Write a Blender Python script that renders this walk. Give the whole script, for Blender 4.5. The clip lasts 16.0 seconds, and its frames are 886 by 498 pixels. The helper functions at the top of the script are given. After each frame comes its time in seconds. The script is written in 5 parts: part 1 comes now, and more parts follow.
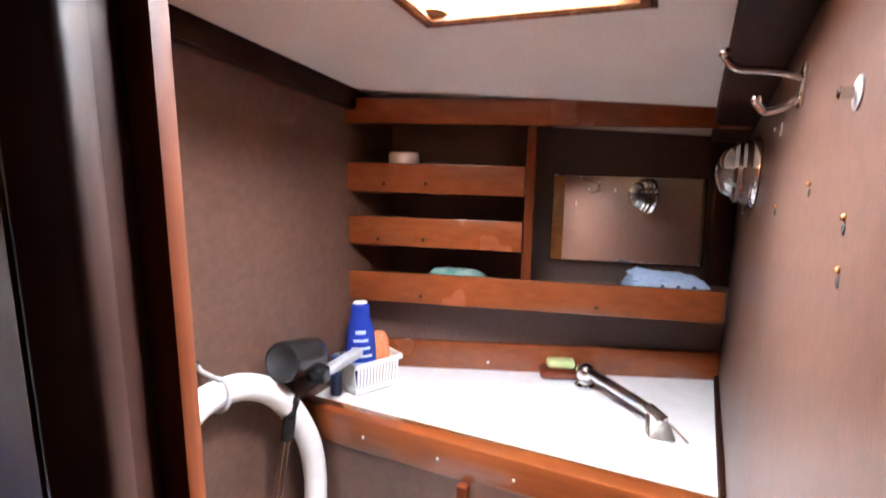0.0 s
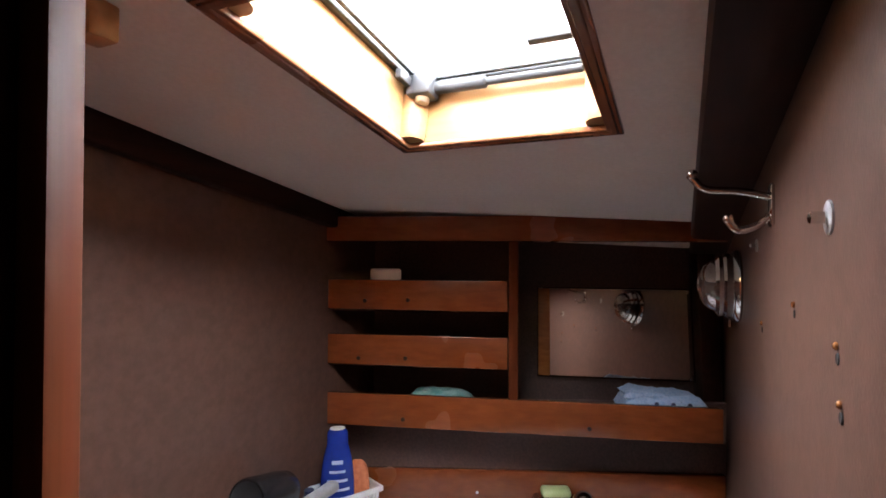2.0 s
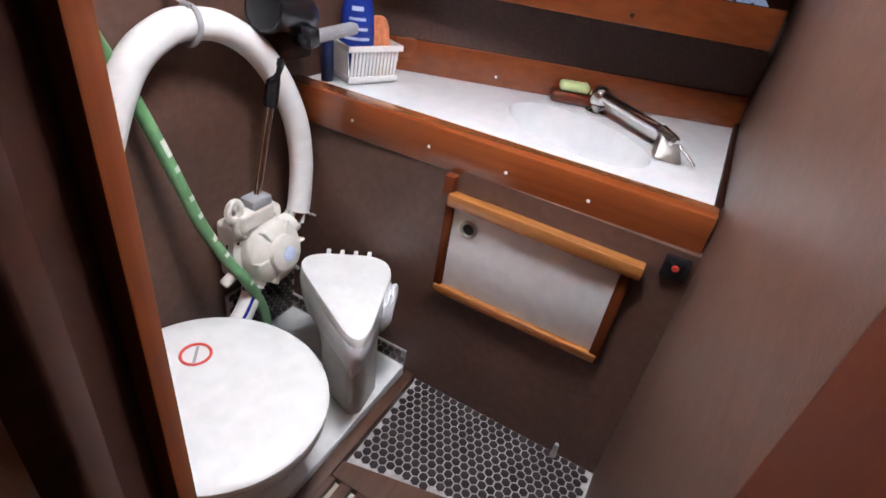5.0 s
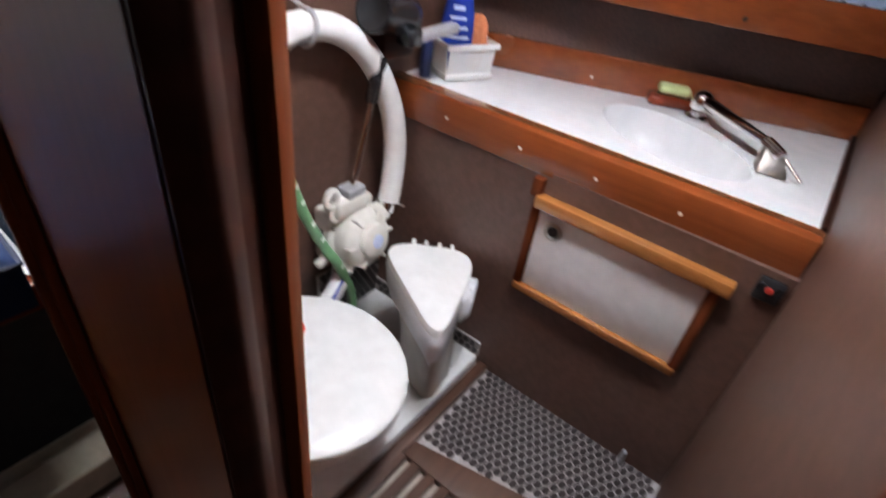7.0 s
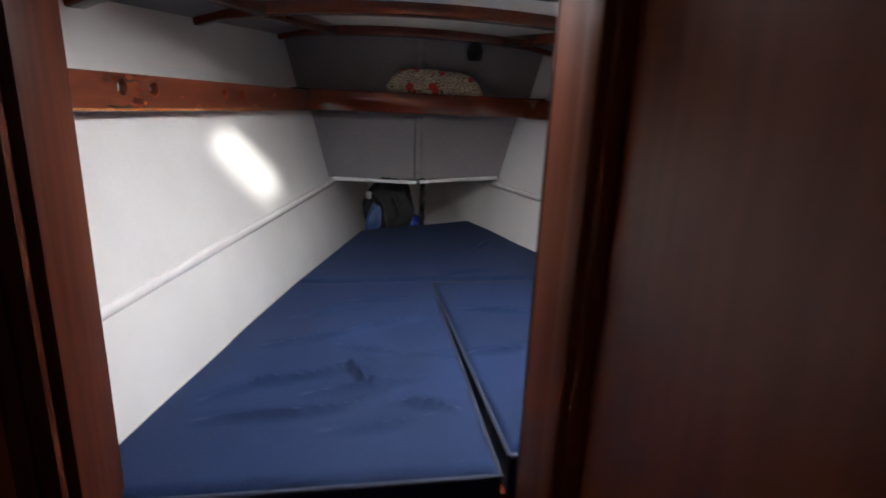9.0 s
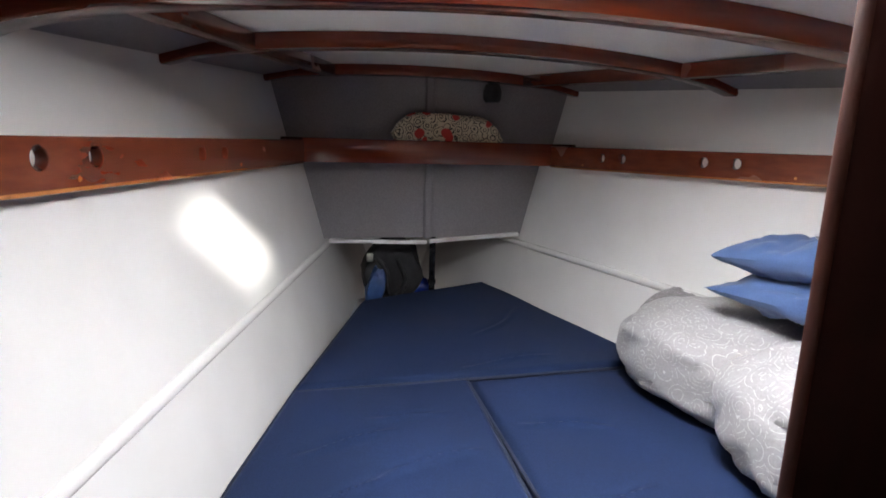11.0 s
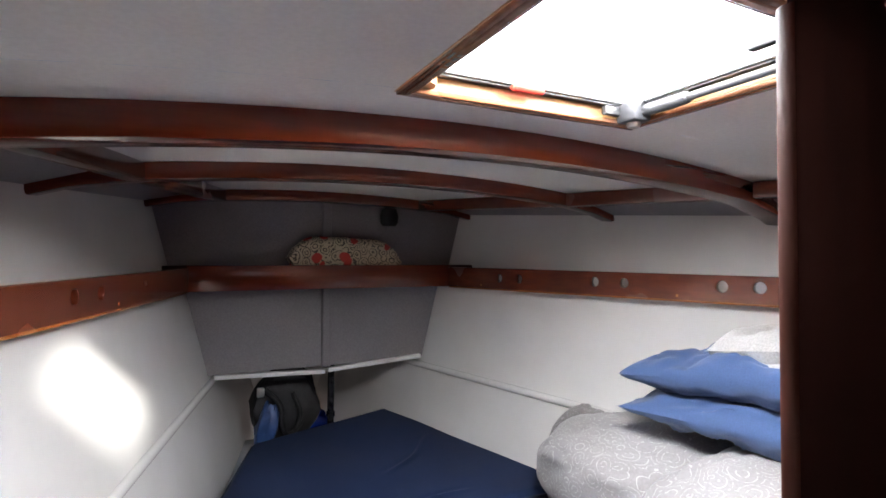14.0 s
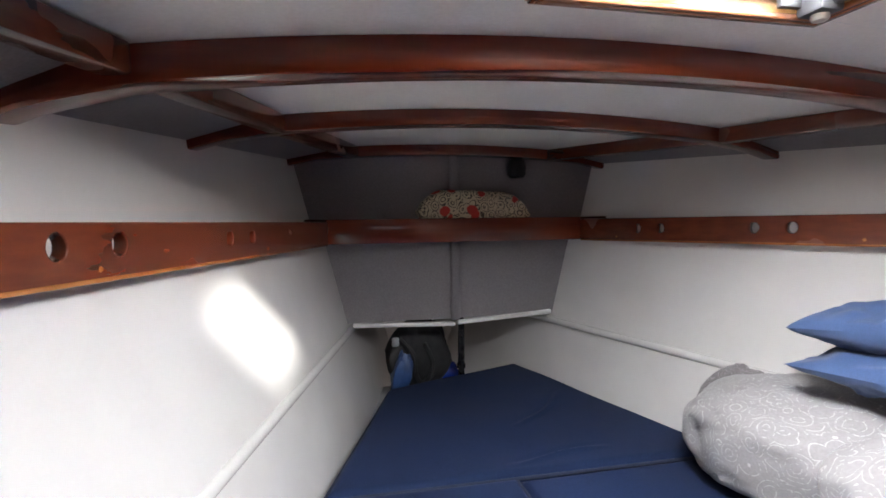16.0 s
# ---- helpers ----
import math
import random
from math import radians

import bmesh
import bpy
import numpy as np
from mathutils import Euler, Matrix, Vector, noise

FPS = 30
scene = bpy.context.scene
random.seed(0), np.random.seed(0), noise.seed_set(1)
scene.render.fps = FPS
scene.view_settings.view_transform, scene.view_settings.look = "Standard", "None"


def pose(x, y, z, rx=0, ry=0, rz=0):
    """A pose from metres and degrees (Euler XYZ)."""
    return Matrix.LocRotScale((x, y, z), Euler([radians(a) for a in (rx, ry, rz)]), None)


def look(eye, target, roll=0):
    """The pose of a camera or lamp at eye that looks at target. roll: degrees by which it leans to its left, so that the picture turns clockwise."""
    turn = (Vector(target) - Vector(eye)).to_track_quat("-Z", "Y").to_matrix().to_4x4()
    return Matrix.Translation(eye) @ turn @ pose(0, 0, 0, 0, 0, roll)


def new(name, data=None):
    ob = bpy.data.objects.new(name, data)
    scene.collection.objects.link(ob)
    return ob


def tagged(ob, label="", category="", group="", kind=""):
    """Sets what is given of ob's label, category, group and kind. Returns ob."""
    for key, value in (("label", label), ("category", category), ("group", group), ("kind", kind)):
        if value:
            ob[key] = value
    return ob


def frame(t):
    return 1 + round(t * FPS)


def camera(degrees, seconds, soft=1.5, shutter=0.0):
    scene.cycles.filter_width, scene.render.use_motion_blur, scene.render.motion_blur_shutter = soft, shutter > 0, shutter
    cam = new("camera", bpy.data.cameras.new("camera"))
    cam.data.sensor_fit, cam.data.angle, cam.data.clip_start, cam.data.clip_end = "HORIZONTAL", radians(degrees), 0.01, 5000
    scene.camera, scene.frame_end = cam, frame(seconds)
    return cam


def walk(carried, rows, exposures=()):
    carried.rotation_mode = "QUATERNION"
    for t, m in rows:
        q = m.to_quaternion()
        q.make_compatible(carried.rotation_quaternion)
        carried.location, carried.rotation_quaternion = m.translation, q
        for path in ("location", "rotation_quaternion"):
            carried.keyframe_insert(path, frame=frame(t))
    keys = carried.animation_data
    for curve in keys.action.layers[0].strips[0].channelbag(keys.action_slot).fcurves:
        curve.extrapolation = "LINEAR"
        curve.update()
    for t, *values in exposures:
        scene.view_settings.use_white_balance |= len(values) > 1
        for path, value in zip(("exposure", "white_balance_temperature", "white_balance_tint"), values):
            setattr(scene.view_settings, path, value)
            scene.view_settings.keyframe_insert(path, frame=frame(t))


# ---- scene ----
cam = camera(80.3, 16.0, soft=1.6, shutter=0.4)
PATH = [
    (0, (-0.236, 0.672, 1.276), (1.53, 1.528, 0.887), 1.1),
    (0.5, (-0.231, 0.664, 1.293), (1.567, 1.527, 1.142), 1.7),
    (1, (-0.205, 0.658, 1.317), (1.599, 1.521, 1.279), 0.4),
    (1.5, (-0.207, 0.669, 1.314), (1.606, 1.513, 1.325), 0.1),
    (2, (-0.206, 0.669, 1.29), (1.609, 1.508, 1.314), 0.3),
    (2.5, (-0.207, 0.676, 1.244), (1.616, 1.468, 1.021), 2.5),
    (3, (-0.197, 0.677, 1.2), (1.595, 1.438, 0.74), 5.4),
    (3.5, (-0.206, 0.672, 1.141), (1.543, 1.407, 0.508), 7.1),
    (4, (-0.205, 0.673, 1.109), (1.479, 1.413, 0.325), 7.0),
    (4.5, (-0.21, 0.669, 1.069), (1.381, 1.362, 0.073), 8.0),
    (4.7, (-0.21, 0.66, 1.045), (1.353, 1.343, 0.001), 8.7),
    (6.8, (-0.232, 0.668, 1.064), (1.123, 1.41, -0.206), 11.2),
    (7, (-0.233, 0.677, 1.082), (1.117, 1.553, -0.106), 8.6),
    (7.6, (-0.263, 0.669, 1.069), (0.855, 2.071, 0.185), 3.9),
    (8, (-0.278, 0.694, 1.11), (0.638, 2.279, 0.32), 1.7),
    (8.3, (-0.314, 0.692, 1.115), (0.428, 2.422, 0.437), 0.8),
    (8.6, (-0.328, 0.712, 1.113), (0.247, 2.557, 0.518), 1.8),
    (9, (-0.35, 0.815, 1.091), (0.031, 2.717, 0.574), 2.4),
    (9.2, (-0.367, 0.891, 1.085), (-0.047, 2.798, 0.576), 1.5),
    (11.3, (-0.448, 1.229, 1.144), (0.035, 3.141, 0.811), 1.3),
    (11.5, (-0.456, 1.23, 1.152), (0.005, 3.155, 0.865), 1.6),
    (12, (-0.479, 1.272, 1.166), (0.132, 3.174, 1.065), 2.0),
    (12.5, (-0.473, 1.291, 1.17), (0.333, 3.121, 1.136), 0.5),
    (13, (-0.489, 1.288, 1.169), (0.384, 3.088, 1.174), 0.3),
    (13.5, (-0.49, 1.286, 1.17), (0.388, 3.083, 1.2), 0.2),
    (14, (-0.491, 1.286, 1.17), (0.401, 3.075, 1.213), 0.1),
    (14.5, (-0.5, 1.286, 1.165), (0.409, 3.067, 1.208), -0.1),
    (15, (-0.503, 1.29, 1.158), (0.33, 3.108, 1.183), -0.3),
    (15.5, (-0.493, 1.307, 1.132), (0.08, 3.222, 1.086), -0.8),
    (16, (-0.484, 1.329, 1.121), (-0.041, 3.277, 1.037), -0.9),
]
EXPOSURES = [(0.0, 0.9), (0.6, 0.05), (1.2, -0.6), (2.0, -0.6), (2.6, 0.4), (3.2, 0.78), (3.8, 0.65), (4.7, 0.15), (6.8, -0.1), (7.4, 0.3), (7.9, 0.65), (8.5, 0.4), (9.0, -0.35), (9.2, -0.35), (11.3, 0.1), (12.5, 0.07), (16.0, 0.12)]
walk(cam, [(t, look(eye, target, roll)) for t, eye, target, roll in PATH], EXPOSURES)

# ---------------------------------------------------------------- light
SUN_FROM = Vector((0.632, -0.742, 0.54)).normalized()
sun_data = bpy.data.lights.new("sun", "SUN")
sun_data.energy, sun_data.angle, sun_data.color = 8.0, radians(5.0), (1.0, 0.96, 0.9)
sun = new("sun", sun_data)
sun.matrix_world = look(SUN_FROM * 10, (0, 0, 0))
world = bpy.data.worlds.new("sky_world")
scene.world = world
world.use_nodes = True
wn = world.node_tree.nodes
sky = wn.new("ShaderNodeTexSky")
sky.sky_type, sky.sun_disc = "NISHITA", False
sky.sun_elevation = math.asin(SUN_FROM.z)
sky.sun_rotation = math.atan2(SUN_FROM.x, SUN_FROM.y)
wn["Background"].inputs["Strength"].default_value = 0.15
world.node_tree.links.new(sky.outputs[0], wn["Background"].inputs["Color"])


def sky_lamp(name, x, y, z, sx, sy, watts, tilt=0.0, colour=(0.95, 0.935, 0.965)):
    """Daylight that falls through an open hatch, and the added fill from aft."""
    d = bpy.data.lights.new(name, "AREA")
    d.shape, d.size, d.size_y, d.energy, d.color = "RECTANGLE", sx, sy, watts, colour
    ob = new(name, d)
    ob.matrix_world = pose(x, y, z, 0, tilt)
    return ob


sky_lamp("hatch_daylight_head", 0.327, 0.907, 1.612, 0.62, 0.52, 65, 9.1, (0.91, 0.937, 1.02))
sky_lamp("hatch_daylight_cabin", 0.085, 1.790, 1.482, 0.66, 0.60, 58)
# added fill behind the viewpoint, from an assumed opening that is never seen
sky_lamp("unseen_aft_fill", -0.6, -0.9, 1.55, 0.7, 0.7, 2.9)


# ---------------------------------------------------------------- materials
def mat(name, c1, c2=None, rough=0.5, metal=0.0, scale=20.0, stretch=(1, 1, 1), bump=0.0, bump_scale=None,
        detail=6.0, coat=0.0, spec=0.5, blotch=0.0, lo=0.35, hi=0.65, sheen=0.0, vary=0.0):
    """A surface of two colours mixed by noise, with blotches at a larger scale and a fine relief."""
    m = bpy.data.materials.new(name)
    m.use_nodes = True
    nt = m.node_tree
    n, l = nt.nodes, nt.links
    b = n["Principled BSDF"]
    c2 = c2 or c1
    tc = n.new("ShaderNodeTexCoord")
    mp = n.new("ShaderNodeMapping")
    mp.inputs["Scale"].default_value = stretch
    l.new(tc.outputs["Object"], mp.inputs["Vector"])
    no = n.new("ShaderNodeTexNoise")
    no.inputs["Scale"].default_value, no.inputs["Detail"].default_value = scale, detail
    l.new(mp.outputs[0], no.inputs["Vector"])
    ra = n.new("ShaderNodeValToRGB")
    ra.color_ramp.elements[0].position, ra.color_ramp.elements[1].position = lo, hi
    ra.color_ramp.elements[0].color, ra.color_ramp.elements[1].color = (*c1, 1), (*c2, 1)
    l.new(no.outputs["Fac"], ra.inputs["Fac"])
    col = ra.outputs["Color"]
    if blotch:
        bn = n.new("ShaderNodeTexNoise")
        bn.inputs["Scale"].default_value, bn.inputs["Detail"].default_value = 4.0, 3.0
        l.new(tc.outputs["Object"], bn.inputs["Vector"])
        mr = n.new("ShaderNodeMapRange")
        mr.inputs["From Min"].default_value, mr.inputs["From Max"].default_value = 0.3, 0.7
        mr.inputs["To Min"].default_value, mr.inputs["To Max"].default_value = 1 - blotch, 1 + blotch
        l.new(bn.outputs["Fac"], mr.inputs["Value"])
        hs = n.new("ShaderNodeHueSaturation")
        l.new(col, hs.inputs["Color"])
        l.new(mr.outputs[0], hs.inputs["Value"])
        col = hs.outputs[0]
        rr = n.new("ShaderNodeMapRange")
        rr.inputs["To Min"].default_value, rr.inputs["To Max"].default_value = max(0.02, rough * 0.8), min(1, rough * 1.2)
        l.new(bn.outputs["Fac"], rr.inputs["Value"])
        l.new(rr.outputs[0], b.inputs["Roughness"])
    if vary:
        oi = n.new("ShaderNodeObjectInfo")
        vr = n.new("ShaderNodeMapRange")
        vr.inputs["To Min"].default_value, vr.inputs["To Max"].default_value = 1 - vary, 1 + vary
        l.new(oi.outputs["Random"], vr.inputs["Value"])
        h2 = n.new("ShaderNodeHueSaturation")
        l.new(col, h2.inputs["Color"])
        l.new(vr.outputs[0], h2.inputs["Value"])
        col = h2.outputs[0]
    l.new(col, b.inputs["Base Color"])
    if not blotch:
        b.inputs["Roughness"].default_value = rough
    b.inputs["Metallic"].default_value = metal
    b.inputs["Coat Weight"].default_value = coat
    b.inputs["Coat Roughness"].default_value = 0.12
    b.inputs["Specular IOR Level"].default_value = spec
    b.inputs["Sheen Weight"].default_value = sheen
    if bump:
        b2 = no
        if bump_scale:
            b2 = n.new("ShaderNodeTexNoise")
            b2.inputs["Scale"].default_value, b2.inputs["Detail"].default_value = bump_scale, 4.0
            l.new(mp.outputs[0], b2.inputs["Vector"])
        bp = n.new("ShaderNodeBump")
        bp.inputs["Strength"].default_value, bp.inputs["Distance"].default_value = bump, 0.003
        l.new(b2.outputs["Fac"], bp.inputs["Height"])
        l.new(bp.outputs[0], b.inputs["Normal"])
    return m


def wood(name, dark, light, axis, rough=0.26, coat=0.6, blotch=0.08, spec=0.5):
    st = {"x": (1.2, 22, 22), "y": (22, 1.2, 22), "z": (22, 22, 1.2)}[axis]
    return mat(name, dark, light, rough, scale=3.2, stretch=st, bump=0.03, coat=coat, blotch=blotch, lo=0.25, hi=0.78, detail=5, spec=spec)


MAHOG_X = wood("mahogany_x", (0.100, 0.016, 0.006), (0.150, 0.026, 0.009), "x", rough=0.16, coat=0.7)
MAHOG_Y = wood("mahogany_y", (0.150, 0.034, 0.009), (0.225, 0.058, 0.016), "y")
RAILWOOD = wood("red_mahogany_rail", (0.085, 0.018, 0.008), (0.135, 0.031, 0.013), "y")
HATCHWOOD = wood("hatch_moulding_wood", (0.16, 0.055, 0.020), (0.25, 0.095, 0.036), "x")
MAHOG_Z = wood("mahogany_z", (0.070, 0.015, 0.005), (0.135, 0.032, 0.010), "z", rough=0.55, coat=0.0, spec=0.05)
# post mahogany taken near black: shade on the starboard post, put into the colour
SHADEPOST = wood("mahogany_post_in_shade", (0.003, 0.0012, 0.001), (0.006, 0.002, 0.0015), "z", rough=0.8, coat=0.0, spec=0.0)
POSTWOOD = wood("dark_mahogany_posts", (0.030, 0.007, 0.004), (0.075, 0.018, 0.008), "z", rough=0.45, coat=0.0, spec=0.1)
BEADWOOD = wood("lit_edge_bead", (0.020, 0.005, 0.003), (0.042, 0.010, 0.005), "z", rough=0.5, coat=0.0, spec=0.15)
PANEL = wood("mahogany_panel", (0.135, 0.033, 0.011), (0.205, 0.054, 0.017), "z", rough=0.36, coat=0.0, spec=0.2)
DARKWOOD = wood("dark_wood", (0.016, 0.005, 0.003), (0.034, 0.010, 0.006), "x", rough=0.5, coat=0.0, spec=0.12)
TEAK = wood("golden_teak", (0.36, 0.19, 0.07), (0.50, 0.30, 0.13), "y", rough=0.3)
OAKTRIM = wood("locker_trim_wood", (0.22, 0.075, 0.02), (0.40, 0.16, 0.045), "y")
LEATHER = mat("brown_vinyl_wall", (0.080, 0.040, 0.028), (0.108, 0.055, 0.040), 0.42, scale=60, bump=0.10, bump_scale=320, blotch=0.14, detail=8)
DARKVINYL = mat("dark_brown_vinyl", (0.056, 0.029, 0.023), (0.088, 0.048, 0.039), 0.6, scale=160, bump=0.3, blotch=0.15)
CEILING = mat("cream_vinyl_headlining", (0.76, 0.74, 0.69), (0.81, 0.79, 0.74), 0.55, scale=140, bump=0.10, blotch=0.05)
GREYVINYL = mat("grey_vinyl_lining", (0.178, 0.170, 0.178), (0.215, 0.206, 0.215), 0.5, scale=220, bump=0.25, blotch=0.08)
GELCOAT = mat("white_gelcoat", (0.70, 0.70, 0.68), (0.76, 0.76, 0.74), 0.25, scale=4, bump=0.04, bump_scale=7, coat=0.35)
PAINT_W = mat("white_paint", (0.72, 0.72, 0.71), (0.78, 0.78, 0.77), 0.3, scale=40, bump=0.03, blotch=0.04)
COUNTER = mat("white_laminate", (0.76, 0.77, 0.78), (0.82, 0.82, 0.83), 0.18, scale=25, blotch=0.03)
PLASTIC_W = mat("white_plastic", (0.72, 0.72, 0.70), (0.78, 0.78, 0.76), 0.3, scale=30, blotch=0.04)
PUMP_W = mat("cream_plastic", (0.66, 0.64, 0.57), (0.74, 0.72, 0.66), 0.35, scale=35, bump=0.05, blotch=0.08)
HOSE_W = mat("white_hose", (0.72, 0.72, 0.70), (0.80, 0.80, 0.78), 0.33, scale=30, blotch=0.05)
HOSE_G = mat("green_hose", (0.10, 0.24, 0.10), (0.16, 0.34, 0.16), 0.35, scale=30, blotch=0.15)
CHALK = mat("chalky_scuff", (0.55, 0.62, 0.52), (0.7, 0.74, 0.66), 0.8, scale=60)
CHROME = mat("chrome", (0.72, 0.72, 0.72), (0.82, 0.82, 0.82), 0.12, metal=1.0, scale=40)
STEEL = mat("brushed_steel", (0.42, 0.41, 0.38), (0.58, 0.56, 0.52), 0.32, metal=1.0, scale=30, blotch=0.1)
BLACK = mat("black_plastic", (0.010, 0.010, 0.011), (0.02, 0.02, 0.022), 0.25, scale=40, blotch=0.1)
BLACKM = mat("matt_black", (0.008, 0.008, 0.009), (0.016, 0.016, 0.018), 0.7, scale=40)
GREYPL = mat("grey_plastic", (0.30, 0.30, 0.31), (0.38, 0.38, 0.39), 0.35, scale=40)
ALU = mat("grey_aluminium", (0.018, 0.019, 0.021), (0.032, 0.033, 0.036), 0.5, metal=0.0, scale=40)
CANVAS = mat("navy_canvas", (0.0062, 0.0140, 0.044), (0.0090, 0.0195, 0.058), 0.85, scale=260, bump=0.25, blotch=0.16, sheen=0.02, spec=0.15)
CANVAS_D = mat("navy_piping", (0.004, 0.008, 0.022), (0.007, 0.012, 0.032), 0.75, scale=200)
PILLOW_B = mat("blue_cotton", (0.029, 0.062, 0.155), (0.036, 0.075, 0.185), 0.8, scale=300, bump=0.15, blotch=0.06, sheen=0.2)
TOWEL = mat("white_fleece", (0.46, 0.46, 0.45), (0.56, 0.56, 0.55), 0.95, scale=240, bump=0.6, sheen=0.3)
BOTTLE_B = mat("royal_blue_plastic", (0.010, 0.028, 0.22), (0.014, 0.038, 0.28), 0.25, scale=20, blotch=0.05)
LABEL = mat("pale_label", (0.45, 0.55, 0.78), (0.62, 0.70, 0.86), 0.4, scale=60)
ORANGE = mat("orange_sponge", (0.50, 0.15, 0.06), (0.62, 0.22, 0.10), 0.8, scale=90, bump=0.4)
NAVYPL = mat("navy_plastic", (0.012, 0.02, 0.07), (0.018, 0.028, 0.09), 0.35, scale=30)
SOAP = mat("pale_green_soap", (0.46, 0.55, 0.24), (0.54, 0.62, 0.30), 0.45, scale=30, blotch=0.06)
BLUECLOTH = mat("light_blue_cloth", (0.30, 0.44, 0.66), (0.42, 0.55, 0.74), 0.85, scale=160, bump=0.3)
TEALCLOTH = mat("teal_packet", (0.10, 0.30, 0.28), (0.35, 0.52, 0.48), 0.6, scale=40)
RED = mat("red_print", (0.5, 0.03, 0.02), (0.6, 0.05, 0.03), 0.5, scale=40)
LCHROME = mat("ribbed_glass_dome", (0.40, 0.40, 0.40), (0.55, 0.55, 0.55), 0.1, metal=0.8, scale=40)
TILE = mat("dark_floor_tile", (0.020, 0.013, 0.013), (0.034, 0.023, 0.022), 0.35, scale=30, vary=0.25)
GROUT = mat("grey_grout", (0.30, 0.27, 0.26), (0.40, 0.37, 0.36), 0.8, scale=90, bump=0.3)
SOLE = wood("worn_teak_sole", (0.050, 0.021, 0.012), (0.088, 0.040, 0.024), "x", rough=0.5, coat=0.0)
CREAM = mat("cream_floor_paint", (0.55, 0.50, 0.38), (0.64, 0.59, 0.46), 0.5, scale=40, blotch=0.1)
SKYW = mat("plastic_liner", (0.62, 0.64, 0.67), (0.74, 0.75, 0.77), 0.25, scale=30, bump=0.3)
FILM = mat("clear_liner", (0.74, 0.76, 0.78), (0.82, 0.83, 0.85), 0.2, scale=18, bump=0.5)


def pattern_mat(name, ground, ink, scale, width, second=None):
    """A printed cloth: curls of ink on a plain ground, with scattered spots of a second colour."""
    m = mat(name, ground, tuple(c * 1.12 for c in ground), 0.85, scale=180, bump=0.15, sheen=0.15)
    n, l = m.node_tree.nodes, m.node_tree.links
    b = n["Principled BSDF"]
    old = b.inputs["Base Color"].links[0].from_socket
    tc = n.new("ShaderNodeTexCoord")
    wob = n.new("ShaderNodeTexNoise")
    wob.inputs["Scale"].default_value = scale * 0.35
    l.new(tc.outputs["Object"], wob.inputs["Vector"])
    add = n.new("ShaderNodeVectorMath")
    add.operation = "MULTIPLY_ADD"
    add.inputs[1].default_value = (0.035, 0.035, 0.035)
    l.new(wob.outputs["Color"], add.inputs[0])
    l.new(tc.outputs["Object"], add.inputs[2])
    vo = n.new("ShaderNodeTexVoronoi")
    vo.inputs["Scale"].default_value = scale
    l.new(add.outputs[0], vo.inputs["Vector"])
    ring = n.new("ShaderNodeMath")
    ring.operation = "PINGPONG"
    ring.inputs[1].default_value = 0.14 if second else 0.10
    l.new(vo.outputs["Distance"], ring.inputs[0])
    cut = n.new("ShaderNodeMath")
    cut.operation = "LESS_THAN"
    cut.inputs[1].default_value = width
    l.new(ring.outputs[0], cut.inputs[0])
    fine = n.new("ShaderNodeTexVoronoi")
    fine.inputs["Scale"].default_value = scale * 7
    l.new(tc.outputs["Object"], fine.inputs["Vector"])
    dash = n.new("ShaderNodeMath")
    dash.operation = "LESS_THAN"
    dash.inputs[1].default_value = 0.7 if second else 0.62
    l.new(fine.outputs["Distance"], dash.inputs[0])
    both = n.new("ShaderNodeMath")
    both.operation = "MULTIPLY"
    l.new(cut.outputs[0], both.inputs[0])
    l.new(dash.outputs[0], both.inputs[1])
    mx = n.new("ShaderNodeMix")
    mx.data_type = "RGBA"
    l.new(both.outputs[0], mx.inputs["Factor"])
    l.new(old, mx.inputs["A"])
    mx.inputs["B"].default_value = (*ink, 1)
    out = mx.outputs["Result"]
    if second:
        v2 = n.new("ShaderNodeTexVoronoi")
        v2.inputs["Scale"].default_value = scale * 0.42
        l.new(add.outputs[0], v2.inputs["Vector"])
        c2 = n.new("ShaderNodeMath")
        c2.operation = "LESS_THAN"
        c2.inputs[1].default_value = 0.26
        l.new(v2.outputs["Distance"], c2.inputs[0])
        m2 = n.new("ShaderNodeMix")
        m2.data_type = "RGBA"
        l.new(c2.outputs[0], m2.inputs["Factor"])
        l.new(out, m2.inputs["A"])
        m2.inputs["B"].default_value = (*second, 1)
        out = m2.outputs["Result"]
    l.new(out, b.inputs["Base Color"])
    return m


PAISLEY = pattern_mat("grey_paisley_cotton", (0.310, 0.306, 0.306), (0.54, 0.54, 0.54), 22, 0.012)
FLORAL = pattern_mat("floral_cotton", (0.46, 0.39, 0.27), (0.05, 0.04, 0.03), 34, 0.050, (0.42, 0.03, 0.02))
GRATEPAN = mat("dull_beige_pan", (0.26, 0.22, 0.18), (0.36, 0.31, 0.26), 0.4, scale=30, blotch=0.12)


def glass_mat(name, tint=(0.95, 0.97, 0.98)):
    m = bpy.data.materials.new(name)
    m.use_nodes = True
    b = m.node_tree.nodes["Principled BSDF"]
    b.inputs["Base Color"].default_value = (*tint, 1)
    b.inputs["Roughness"].default_value, b.inputs["Transmission Weight"].default_value = 0.03, 1.0
    b.inputs["IOR"].default_value = 1.1
    return m


GLASS = glass_mat("acrylic")
MIRROR = mat("mirror_glass", (0.78, 0.78, 0.76), (0.80, 0.80, 0.78), 0.03, metal=1.0, scale=20)


